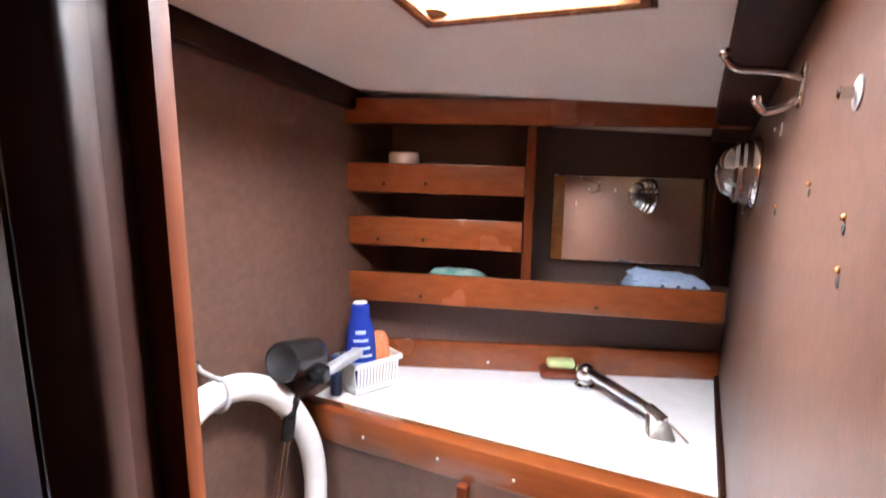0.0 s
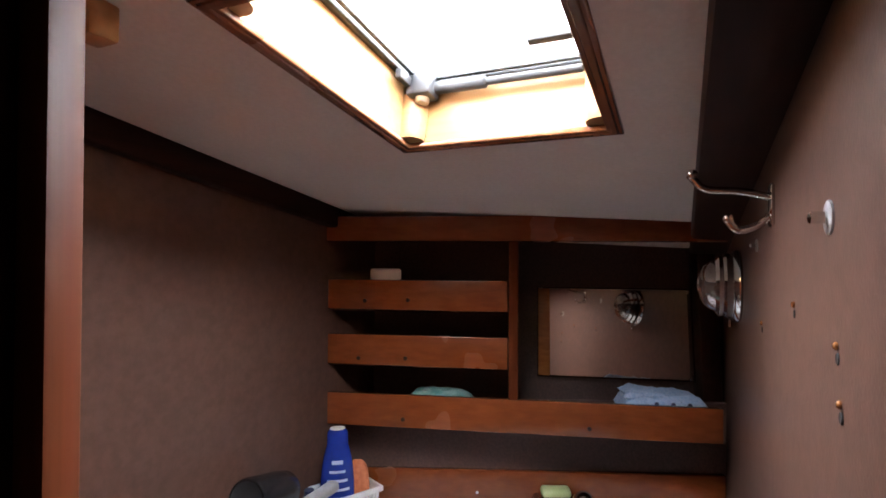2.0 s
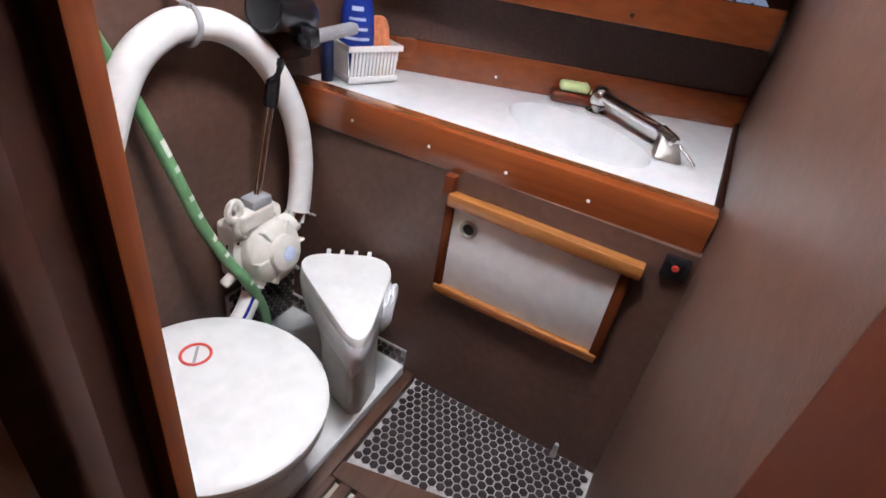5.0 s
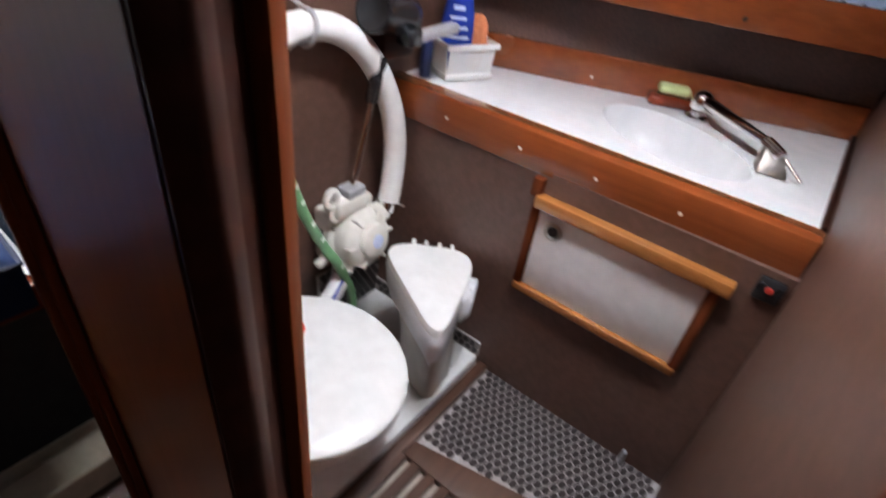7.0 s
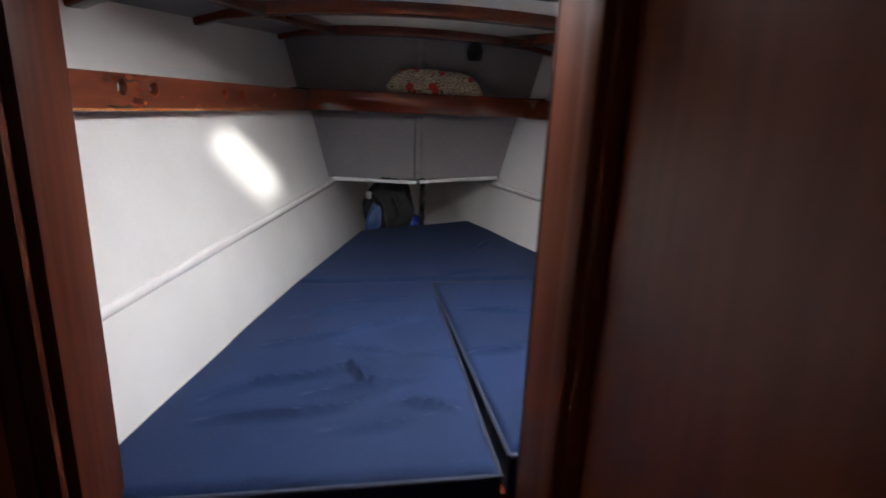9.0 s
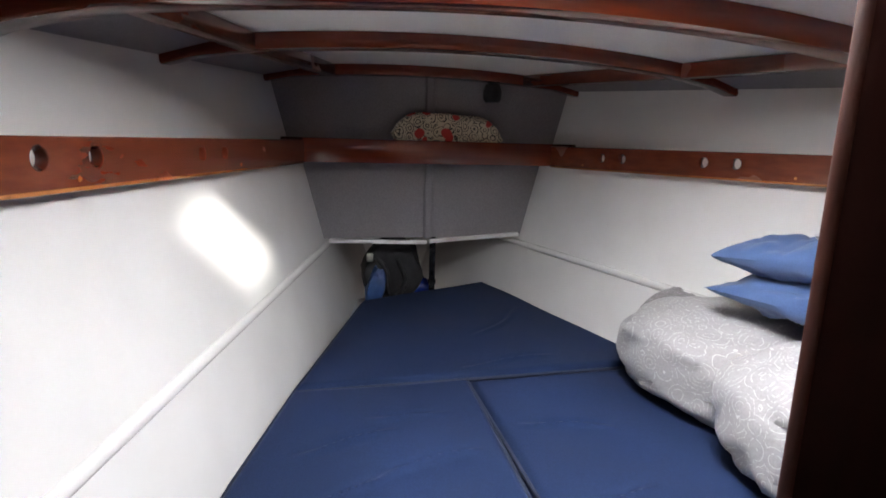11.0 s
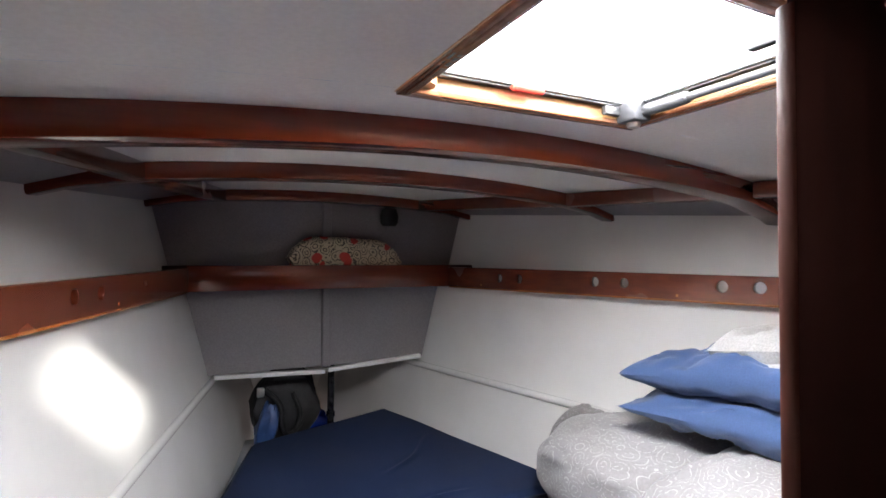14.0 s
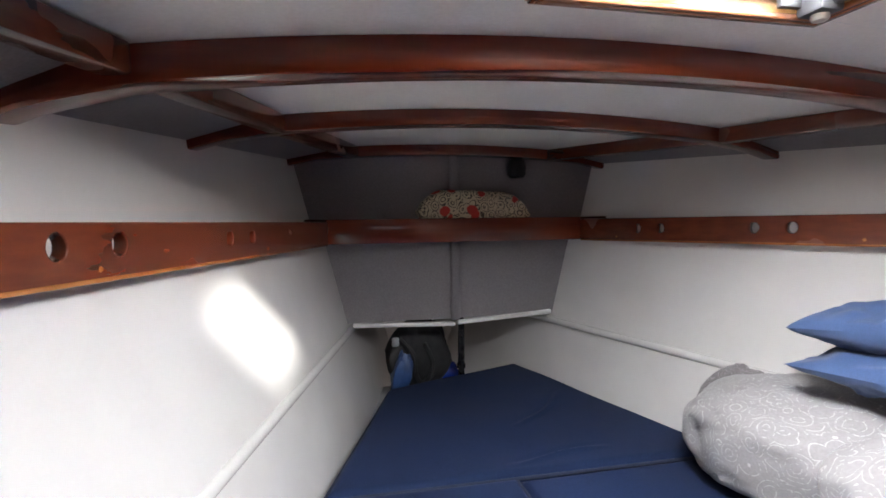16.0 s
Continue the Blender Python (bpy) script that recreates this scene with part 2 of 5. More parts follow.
# ---------------------------------------------------------------- builders
def mesh_object(name, bm, material, smooth=False):
    me = bpy.data.meshes.new(name)
    bmesh.ops.recalc_face_normals(bm, faces=bm.faces)
    bm.to_mesh(me)
    bm.free()
    me.materials.append(material)
    if smooth:
        me.polygons.foreach_set("use_smooth", [True] * len(me.polygons))
        me.set_sharp_from_angle(angle=radians(40))
    return new(name, me)


def part(name, bm, material, parent=None, label="", smooth=True):
    ob = mesh_object(name, bm, material, smooth)
    if parent is not None:
        ob.parent = parent
        ob.matrix_parent_inverse = parent.matrix_world.inverted()
    if label:
        ob["label"] = label
    return ob


def thing(name, at, label, category, group="", kind=""):
    ob = new(name)
    ob.matrix_world = Matrix.Translation(at)
    ob.empty_display_size = 0.05
    return tagged(ob, label, category, group, kind)


def box(lo, hi, bevel=0.0, m=None, bm=None, seg=2):
    bm = bm or bmesh.new()
    before = set(bm.verts)
    bmesh.ops.create_cube(bm, size=1)
    vs = [v for v in bm.verts if v not in before]
    lo, hi = Vector(lo), Vector(hi)
    for v in vs:
        v.co = Vector([(lo[i] + hi[i]) / 2 + v.co[i] * (hi[i] - lo[i]) for i in range(3)])
    if bevel:
        es = [e for e in bm.edges if e.verts[0] in vs]
        r = bmesh.ops.bevel(bm, geom=es, offset=bevel, segments=seg, affect="EDGES", profile=0.5)
        vs = [v for v in bm.verts if v not in before]
    if m is not None:
        bmesh.ops.transform(bm, matrix=m, verts=vs)
    return bm


def prism(points, z0, z1, bevel=0.0, m=None, bm=None, seg=2):
    """A flat outline in x and y, raised from z0 to z1."""
    bm = bm or bmesh.new()
    before = set(bm.verts)
    low = [bm.verts.new((x, y, z0)) for x, y in points]
    high = [bm.verts.new((x, y, z1)) for x, y in points]
    n = len(points)
    bm.faces.new(low[::-1]), bm.faces.new(high)
    for i in range(n):
        bm.faces.new((low[i], low[(i + 1) % n], high[(i + 1) % n], high[i]))
    if bevel:
        es = [e for e in bm.edges if e.verts[0] not in before]
        bmesh.ops.bevel(bm, geom=es, offset=bevel, segments=seg, affect="EDGES", profile=0.5)
    if m is not None:
        bmesh.ops.transform(bm, matrix=m, verts=[v for v in bm.verts if v not in before])
    return bm


def lathe(profile, m=None, seg=28, bm=None):
    """Radius and height pairs turned about z."""
    bm = bm or bmesh.new()
    before = set(bm.verts)
    rings = []
    for r, z in profile:
        if r < 1e-6:
            rings.append([bm.verts.new((0, 0, z))])
        else:
            rings.append([bm.verts.new((r * math.cos(2 * math.pi * i / seg), r * math.sin(2 * math.pi * i / seg), z)) for i in range(seg)])
    for a, b in zip(rings, rings[1:]):
        for i in range(seg):
            j = (i + 1) % seg
            if len(a) == 1 and len(b) > 1:
                bm.faces.new((a[0], b[i], b[j]))
            elif len(b) == 1 and len(a) > 1:
                bm.faces.new((a[i], a[j], b[0]))
            elif len(a) > 1:
                bm.faces.new((a[i], a[j], b[j], b[i]))
    if m is not None:
        bmesh.ops.transform(bm, matrix=m, verts=[v for v in bm.verts if v not in before])
    return bm


def along(a, b):
    """The pose with z from a towards b."""
    a, b = Vector(a), Vector(b)
    return Matrix.Translation(a) @ (b - a).to_track_quat("Z", "Y").to_matrix().to_4x4()


def rod(a, b, r, r2=None, seg=16, bm=None, round_end=True):
    length = (Vector(b) - Vector(a)).length
    r2 = r2 or r
    c = min(r, r2) * 0.35 if round_end else 0.0
    prof = [(0, 0), (r - c, 0), (r, c), (r2, length - c), (r2 - c, length), (0, length)]
    return lathe(prof, along(a, b), seg, bm)


def spline(points, n=12):
    """A smooth line through points."""
    p = [Vector(q) for q in points]
    p = [2 * p[0] - p[1]] + p + [2 * p[-1] - p[-2]]
    out = []
    for i in range(1, len(p) - 2):
        for k in range(n):
            t = k / n
            out.append(0.5 * ((2 * p[i]) + (p[i + 1] - p[i - 1]) * t + (2 * p[i - 1] - 5 * p[i] + 4 * p[i + 1] - p[i + 2]) * t * t + (3 * p[i] - p[i - 1] - 3 * p[i + 1] + p[i + 2]) * t ** 3))
    out.append(p[-2])
    return out


def tube(path, r, seg=16, bm=None, radius=None):
    """A round hose along a line; radius(k) may vary it from 0 to 1."""
    bm = bm or bmesh.new()
    start = (path[1] - path[0]).normalized()
    rings, up = [], min((Vector((1, 0, 0)), Vector((0, 1, 0)), Vector((0, 0, 1))), key=lambda a: abs(a.dot(start)))
    for i, p in enumerate(path):
        d = (path[min(i + 1, len(path) - 1)] - path[max(i - 1, 0)]).normalized()
        side = d.cross(up).normalized()
        up = side.cross(d).normalized()
        rr = r * (radius(i / (len(path) - 1)) if radius else 1)
        rings.append([bm.verts.new(p + rr * (math.cos(a) * side + math.sin(a) * up)) for a in (2 * math.pi * k / seg for k in range(seg))])
    for a, b in zip(rings, rings[1:]):
        for k in range(seg):
            bm.faces.new((a[k], a[(k + 1) % seg], b[(k + 1) % seg], b[k]))
    bm.faces.new(rings[0][::-1]), bm.faces.new(rings[-1])
    return bm


def grid_surface(nu, nv, f, bm=None, closed=False):
    bm = bm or bmesh.new()
    vs = [[bm.verts.new(f(u / nu, v / nv)) for v in range(nv + 1)] for u in range(nu + 1)]
    for u in range(nu):
        for v in range(nv):
            bm.faces.new((vs[u][v], vs[u + 1][v], vs[u + 1][v + 1], vs[u][v + 1]))
    return bm


def holed(outline, holes, depth, m, bevel=0.0):
    """A plate with holes: outline and holes in a plane, given depth; m lays it into the world."""
    cu = bpy.data.curves.new("plate", "CURVE")
    cu.dimensions, cu.fill_mode, cu.extrude, cu.bevel_depth, cu.bevel_resolution = "2D", "BOTH", depth / 2 - bevel, bevel, 1
    for pts in [outline] + list(holes):
        s = cu.splines.new("POLY")
        s.points.add(len(pts) - 1)
        for q, (x, y) in zip(s.points, pts):
            q.co = (x, y, 0, 1)
        s.use_cyclic_u = True
    ob = bpy.data.objects.new("plate", cu)
    scene.collection.objects.link(ob)
    me = bpy.data.meshes.new_from_object(ob.evaluated_get(bpy.context.evaluated_depsgraph_get()))
    bpy.data.objects.remove(ob)
    bm = bmesh.new()
    bm.from_mesh(me)
    bpy.data.meshes.remove(me)
    bmesh.ops.remove_doubles(bm, verts=bm.verts, dist=1e-5)
    bmesh.ops.transform(bm, matrix=m, verts=bm.verts)
    return bm


def rect(x0, y0, x1, y1):
    return [(x0, y0), (x1, y0), (x1, y1), (x0, y1)]


def disc(x, y, r, n=20):
    return [(x + r * math.cos(2 * math.pi * i / n), y + r * math.sin(2 * math.pi * i / n)) for i in range(n)]


def plane_frame(origin, xdir, ydir):
    x, y = Vector(xdir).normalized(), Vector(ydir).normalized()
    z = x.cross(y).normalized()
    y = z.cross(x)
    return Matrix(((x.x, y.x, z.x, origin[0]), (x.y, y.y, z.y, origin[1]), (x.z, y.z, z.z, origin[2]), (0, 0, 0, 1)))


def cushion(sx, sy, sz, puff, m, wrinkle=0.0, n=18, pinch=0.0, seed=0.0, crease=0.0):
    """A stuffed cushion or pillow about its base centre: full in the middle, thin at the seam."""
    bm = bmesh.new()

    def f(side):
        def g(u, v):
            x, y = u * 2 - 1, v * 2 - 1
            edge = max(0.0, (1 - abs(x) ** puff) * (1 - abs(y) ** puff)) ** 0.5
            k = 1 - pinch * (1 - abs(x)) * abs(y) ** 3
            k2 = 1 - pinch * (1 - abs(y)) * abs(x) ** 3
            w = wrinkle * noise.noise(Vector((x * 2.1 + seed, y * 3.3 - seed, side * 5.0 + seed)))
            w += 0.5 * wrinkle * noise.noise(Vector((x * 5 + seed, y * 6 + seed, seed)))
            w -= crease * max(0.0, 1 - 7 * abs(noise.noise(Vector((x * 2.6 + 1.5 * y + seed, y * 2.2 - seed, side + 2 * seed))))) ** 1.5
            return (x * sx / 2 * k2, y * sy / 2 * k, sz / 2 + side * sz / 2 * edge + w * edge)
        return g
    grid_surface(n, n, f(1), bm)
    grid_surface(n, n, f(-1), bm)
    bmesh.ops.remove_doubles(bm, verts=bm.verts, dist=1e-4)
    bmesh.ops.transform(bm, matrix=m, verts=bm.verts)
    return bm


def structure(name, bm, material, label, category="wall", smooth=False):
    return tagged(mesh_object(name, bm, material, smooth), label, category, kind="structure")


# ---------------------------------------------------------------- plan
YL, YR = 1.457, 0.577           # the washroom's forward and aft walls
CT = 0.675                      # worktop height


def head_ceiling(x):
    return 1.452 - 0.16 * (x - 0.52)


def hull_x(y, z):
    return 0.475 + 0.235 * (3.17 - y) + 0.25 * (z - 1.07)


def cabin_top(x, y):
    return 1.395 + 0.025 * max(0.0, y - 2.57) - 0.09 * x * x


def stringer_x(y):
    return 0.716 - (y - 2.124) * 0.312


def top_edge_z(y):
    return 1.289 + (y - 2.17) * 0.068


def hull_out(y, z):
    """How far the hull lies outside the rail line: a narrow ledge runs behind the rails."""
    return 0.03 if z < 1.0742 else 0.062 + 0.045 * (3.28 - y) / 1.2


# ---- floors
structure("ground", box((-3.5, -4, -1.2), (3.5, 7, -1.0)), DARKVINYL, "dark plain surface far under the boat", "ground")
structure("floor", box((-1.15, -2.2, -0.05), (1.6, 1.62, 0.0)), SOLE, "worn brown teak cabin sole", "floor")
structure("washroom_floor", box((-0.09, YR, 0.0), (0.66, YL, 0.022)), GROUT, "grey grout bed under dark floor tiles", "floor")

# ---- bulkhead between the passage and the fore cabin, with its doorway
structure("wall_bulkhead_port", box((-1.15, YL, 0.0), (-0.70, 1.515, 1.5)), PANEL, "varnished mahogany bulkhead beside the cabin doorway")
structure("wall_bulkhead_starboard", box((-0.05, YL, 0.0), (1.35, 1.515, 1.50)), LEATHER, "brown textured vinyl covered bulkhead of the washroom")
structure("wall_bulkhead_header", box((-0.70, YL, 1.372), (-0.05, 1.515, 1.56)), DARKWOOD, "dark mahogany header over the cabin doorway")
structure("threshold", box((-0.70, 1.45, 0.0), (-0.05, 1.53, 0.075), 0.006), CREAM, "cream painted threshold of the cabin doorway", "trim")


# doorway posts with rounded edges and a groove
def door_frame(name, x, side, label):
    bm = box((x - 0.014, 1.44, 0.0), (x + 0.014, 1.538 if side > 0 else 1.556, 1.385), 0.006)
    box((x + side * 0.012 - 0.012, 1.425, 0.0), (x + side * 0.012 + 0.012, 1.446, 1.385), 0.005, bm=bm)
    box((x + side * 0.042 - 0.014, 1.432, 0.0), (x + side * 0.042 + 0.014, 1.458, 1.385), 0.007, bm=bm)
    # starboard: the post colour carries shade, the redder bead its lit edge
    if side > 0:
        edge = lathe([(0, 0), (0.012, 0), (0.0125, 0.01), (0.0125, 1.375), (0, 1.375)], Matrix.Translation((x - 0.0035, 1.536, 0)), 20)
        structure("trim_cabin_doorway_bead", edge, BEADWOOD, "rounded reddish mahogany bead, the lit edge of the doorway post", "trim", True)
    return structure(name, bm, SHADEPOST if side > 0 else POSTWOOD, label, "trim", True)


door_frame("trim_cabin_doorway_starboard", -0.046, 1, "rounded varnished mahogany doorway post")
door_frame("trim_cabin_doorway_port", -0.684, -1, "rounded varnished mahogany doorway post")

# ---- panel between the two doorways
structure("wall_passage_panel", prism([(-0.177, 0.806), (-0.112, 1.250), (-0.086, 1.440), (-0.050, 1.456), (-0.097, 0.888), (-0.150, 0.840)], 0.0, 1.54), PANEL,
          "glossy varnished mahogany panel between two doorways")
bm = prism([(-0.128, 1.236), (-0.116, 1.232), (-0.088, 1.43), (-0.100, 1.436)], 0.0, 1.5, 0.003)
prism([(-0.136, 1.250), (-0.126, 1.246), (-0.118, 1.300), (-0.128, 1.304)], 0.0, 1.5, 0.003, bm=bm)
structure("trim_panel_edge", bm, MAHOG_Z, "dark ridged mahogany edge moulding", "trim", True)
bm = prism([(-0.181, 0.797), (-0.169, 0.790), (-0.150, 0.812), (-0.160, 0.822)], 0.0, 1.5, 0.004)
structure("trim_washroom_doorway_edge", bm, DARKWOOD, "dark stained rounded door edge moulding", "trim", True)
bm = prism([(-0.119, 0.832), (-0.097, 0.851), (-0.097, 0.885), (-0.119, 0.885)], 0.0, 1.42, 0.003)
structure("trim_washroom_doorway_jamb", bm, MAHOG_Z, "reddish varnished mahogany door jamb", "trim", True)
# filled slot; its depth of shade is given by the dark colour
structure("wall_washroom_doorway_recess", prism([(-0.160, 0.823), (-0.150, 0.816), (-0.1195, 0.846), (-0.1195, 0.885), (-0.150, 0.841)], 0.0, 1.54), DARKWOOD, "recess beside the door jamb, dark coloured for its shade")
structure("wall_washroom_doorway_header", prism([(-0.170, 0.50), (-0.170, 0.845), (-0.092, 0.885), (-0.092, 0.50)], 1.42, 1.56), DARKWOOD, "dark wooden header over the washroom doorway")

# ---- washroom walls
structure("wall_washroom_aft", box((0.0, 0.52, 0.0), (1.6, YR, 1.56)), LEATHER, "brown textured vinyl covered washroom wall with old screw holes")
bm = box((-0.135, 0.50, 0.0), (0.002, 0.582, 1.42), 0.012, seg=3)
structure("trim_washroom_doorway_aft", bm, POSTWOOD, "rounded varnished mahogany door post", "trim", True)
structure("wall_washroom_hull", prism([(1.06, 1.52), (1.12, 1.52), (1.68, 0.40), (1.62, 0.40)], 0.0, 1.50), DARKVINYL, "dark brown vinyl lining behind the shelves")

# ---- washroom ceiling with its hatch opening
HX0, HX1, HY0, HY1 = 0.130, 0.506, 0.754, 1.060
slope = math.atan(0.16)
cz = plane_frame((0, 0, head_ceiling(0) + 0.012), (1, 0, -0.16), (0, 1, 0))
sec = 1 / math.cos(slope)
tagged(mesh_object("ceiling", holed(rect(-0.2, 0.5, 1.55, 1.50), [rect(HX0 * sec, HY0, HX1 * sec, HY1)], 0.02, cz), CEILING), "cream vinyl washroom headlining", "ceiling", kind="structure")
bm = prism([(-0.1, 0.575), (1.3, 0.575), (1.3, 0.660), (-0.1, 0.650)], -0.035, 0.004, 0.008, plane_frame((0, 0, head_ceiling(0)), (1, 0, -0.16), (0, 1, 0)))
structure("trim_ceiling_aft", bm, DARKWOOD, "dark stained wooden ceiling trim", "trim", True)
bm = prism([(-0.1, 1.43), (1.0, 1.43), (1.0, 1.46), (-0.1, 1.46)], -0.045, 0.004, 0.006, plane_frame((0, 0, head_ceiling(0)), (1, 0, -0.16), (0, 1, 0)))
structure("trim_ceiling_forward", bm, DARKWOOD, "dark stained wooden ceiling trim", "trim", True)


def hatch(name, x0, x1, y0, y1, zf, label, red=False, h=0.11):
    """A deck hatch: moulded timber surround, pale coaming, metal lid frame with hinges and a pane."""
    zc = zf((x0 + x1) / 2)
    tilt = math.atan2(zf(x1) - zf(x0), x1 - x0)
    cx, cy = (x0 + x1) / 2, (y0 + y1) / 2
    m = Matrix.Translation((cx, cy, zc)) @ Matrix.Rotation(-tilt, 4, "Y")
    w, d = (x1 - x0) / 2 / math.cos(tilt), (y1 - y0) / 2
    root = thing(name, (cx, cy, zc), label, "hatch", kind="structure")
    for o, lo, hi, t in ((0.010, -0.003, 0.004, 0.006), (0.0045, -0.005, 0.002, 0.0055), (-0.0005, -0.003, 0.006, 0.006)):
        bm = holed(rect(-w - o, -d - o, w + o, d + o), [rect(-w - o + t, -d - o + t, w + o - t, d + o - t)], hi - lo, m @ Matrix.Translation((0, 0, (lo + hi) / 2)), 0.002)
        part("surround_moulding", bm, HATCHWOOD, root, "reddish varnished moulding", smooth=False)
    iw, idp = w - 0.006, d - 0.006
    for a in ((-iw - 0.02, -idp - 0.02, -iw, idp + 0.02), (iw, -idp - 0.02, iw + 0.02, idp + 0.02), (-iw, -idp - 0.02, iw, -idp), (-iw, idp, iw, idp + 0.02)):
        part("coaming_board", box((a[0], a[1], 0.002), (a[2], a[3], h), 0.0, m), TEAK, root, "pale golden varnished coaming")
    for sx in (-1, 1):
        for sy in (-1, 1):
            part("corner_block", lathe([(0, 0.006), (0.020, 0.006), (0.022, 0.02), (0.022, 0.66 * h), (0, 0.68 * h)], m @ Matrix.Translation((sx * (iw - 0.008), sy * (idp - 0.008), 0)), 18), TEAK, root)
    fr = holed(rect(-iw, -idp, iw, idp), [rect(-iw + 0.009, -idp + 0.009, iw - 0.009, idp - 0.009)], 0.009, m @ Matrix.Translation((0, 0, h - 0.012)), 0.002)
    lid = part("lid_frame", fr, ALU, root, "grey metal lid frame")
    part("stay_rod", rod(m @ Vector((iw - 0.02, idp - 0.035, h - 0.03)), m @ Vector((iw - 0.02, -idp + 0.03, h - 0.03)), 0.006, seg=12), ALU, root, "grey metal stay")
    part("stay_sleeve", rod(m @ Vector((iw - 0.02, idp - 0.035, h - 0.03)), m @ Vector((iw - 0.02, idp - 0.13, h - 0.03)), 0.0095, seg=14), ALU, root)
    part("hinge", box((iw - 0.044, idp - 0.050, h - 0.046), (iw - 0.006, idp - 0.010, h - 0.010), 0.005, m), ALU, root, "grey metal hinge bracket")
    part("hinge_bolt", lathe([(0, -0.054), (0.009, -0.054), (0.011, -0.051), (0.011, -0.03), (0, -0.03)], m @ Matrix.Translation((iw - 0.025, idp - 0.030, h)), 16), STEEL, root)
    part("hinge_wing", box((iw - 0.075, idp - 0.020, h - 0.034), (iw - 0.035, idp - 0.010, h - 0.020), 0.002, m), ALU, root)
    part("hinge_wing", box((iw - 0.018, idp - 0.075, h - 0.034), (iw - 0.008, idp - 0.040, h - 0.020), 0.002, m), ALU, root)
    part("catch", box((iw - 0.100, -idp + 0.010, h - 0.028), (iw - 0.086, -idp + 0.086, h - 0.020), 0.002, m), ALU, root, "small grey catch bar")
    rail = holed(rect(-iw + 0.018, -idp + 0.018, iw - 0.018, idp - 0.018), [rect(-iw + 0.023, -idp + 0.023, iw - 0.023, idp - 0.023)], 0.005, m @ Matrix.Translation((0, 0, h - 0.014)), 0.001)
    part("seal_rail", rail, ALU, root, "thin grey inner rail")
    if red:
        part("handle", rod(m @ Vector((-0.055, idp - 0.022, h - 0.018)), m @ Vector((0.0, idp - 0.022, h - 0.018)), 0.007, seg=12), RED, root, "red grip")
    pane = part("pane", box((-iw + 0.006, -idp + 0.006, h - 0.010), (iw - 0.006, idp - 0.006, h - 0.004), 0.0, m), GLASS, root, "clear acrylic pane")
    pane.visible_shadow = False
    return root


hatch("hatch_washroom", HX0, HX1, HY0, HY1, head_ceiling, "washroom deck hatch with timber surround and metal lid frame")

# ---- fore cabin shell
CY0 = 1.515


HULL_Z = (0.25, 0.45, 0.65, 0.85, 1.0, 1.074, 1.0744, 1.2, 1.35, 1.5)


def hull_side(name, s, label):
    def at(extra):
        def f(u, v):
            y, z = CY0 + u * 2.6, HULL_Z[round(v * (len(HULL_Z) - 1))]
            return (s * (hull_x(y, z) + hull_out(y, z) + extra), y, z)
        return f
    bm = grid_surface(16, len(HULL_Z) - 1, at(0.0))
    grid_surface(16, len(HULL_Z) - 1, at(0.05), bm)
    return structure(name, bm, GELCOAT, label, "wall", True)


hull_side("wall_hull_port", -1, "glossy white moulded hull side")
hull_side("wall_hull_starboard", 1, "glossy white moulded hull side")
for s, nm in ((-1, "port"), (1, "starboard")):
    line = [Vector((s * (hull_x(y, 0.735) + 0.030), y, 0.735 + 0.01 * (y - 2.5))) for y in [CY0 + 0.13 * i for i in range(16)]]
    structure("trim_hull_ridge_" + nm, tube(line, 0.013, 12), GELCOAT, "rounded white moulded ridge along the hull side", "trim", True)
    bm = grid_surface(14, 2, lambda u, v: (s * (hull_x(CY0 + u * 2.3, 0.52 + v * 0.205) + 0.022), CY0 + u * 2.3, 0.52 + v * 0.205))
    structure("lining_lower_" + nm, bm, GELCOAT, "white painted lower lining board along the berth", "wall", True)

# bow bulkhead: grey vinyl over the opening to the chain locker
BY = 3.28
bm = bmesh.new()
prism([(-hull_x(BY, 0.77) - 0.03, 0.77), (hull_x(BY, 0.77) + 0.03, 0.77), (hull_x(BY, 0.9) + 0.12, 0.9), (hull_x(BY, 1.5) + 0.16, 1.5), (-hull_x(BY, 1.5) - 0.16, 1.5), (-hull_x(BY, 0.9) - 0.12, 0.9)], 0, 0.03, m=plane_frame((0, BY + 0.03, 0), (1, 0, 0), (0, 0, 1)), bm=bm)
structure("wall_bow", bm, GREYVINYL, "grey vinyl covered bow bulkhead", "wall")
bm = prism([(-0.018, 0.765), (0.018, 0.765), (0.018, 1.45), (-0.018, 1.45)], 0, 0.020, 0.009, plane_frame((0.004, BY, 0), (1, 0, 0), (0, 0, 1)), seg=3)
structure("trim_bow_seam", bm, GREYVINYL, "padded grey vinyl seam strip", "trim", True)
for a, b in (((-0.385, 0.763), (0.0, 0.750)), ((0.012, 0.754), (0.395, 0.778))):
    structure("trim_bow_edge", box((0, -0.012, -0.008), (math.hypot(b[0] - a[0], b[1] - a[1]), 0.012, 0.008), 0.004, plane_frame((a[0], BY - 0.006, a[1]), (b[0] - a[0], 0, b[1] - a[1]), (0, 1, 0))), PAINT_W, "white edging strip under the bow bulkhead", "trim", True)
structure("wall_chain_locker", prism([(-0.30, 3.95), (-0.05, 4.15), (0.05, 4.15), (0.30, 3.95), (0.32, 4.2), (-0.32, 4.2)], 0.25, 0.9), GELCOAT, "white inner bow of the chain locker")
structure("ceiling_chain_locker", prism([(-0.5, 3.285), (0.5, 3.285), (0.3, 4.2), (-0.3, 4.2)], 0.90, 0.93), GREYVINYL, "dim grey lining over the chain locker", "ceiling")

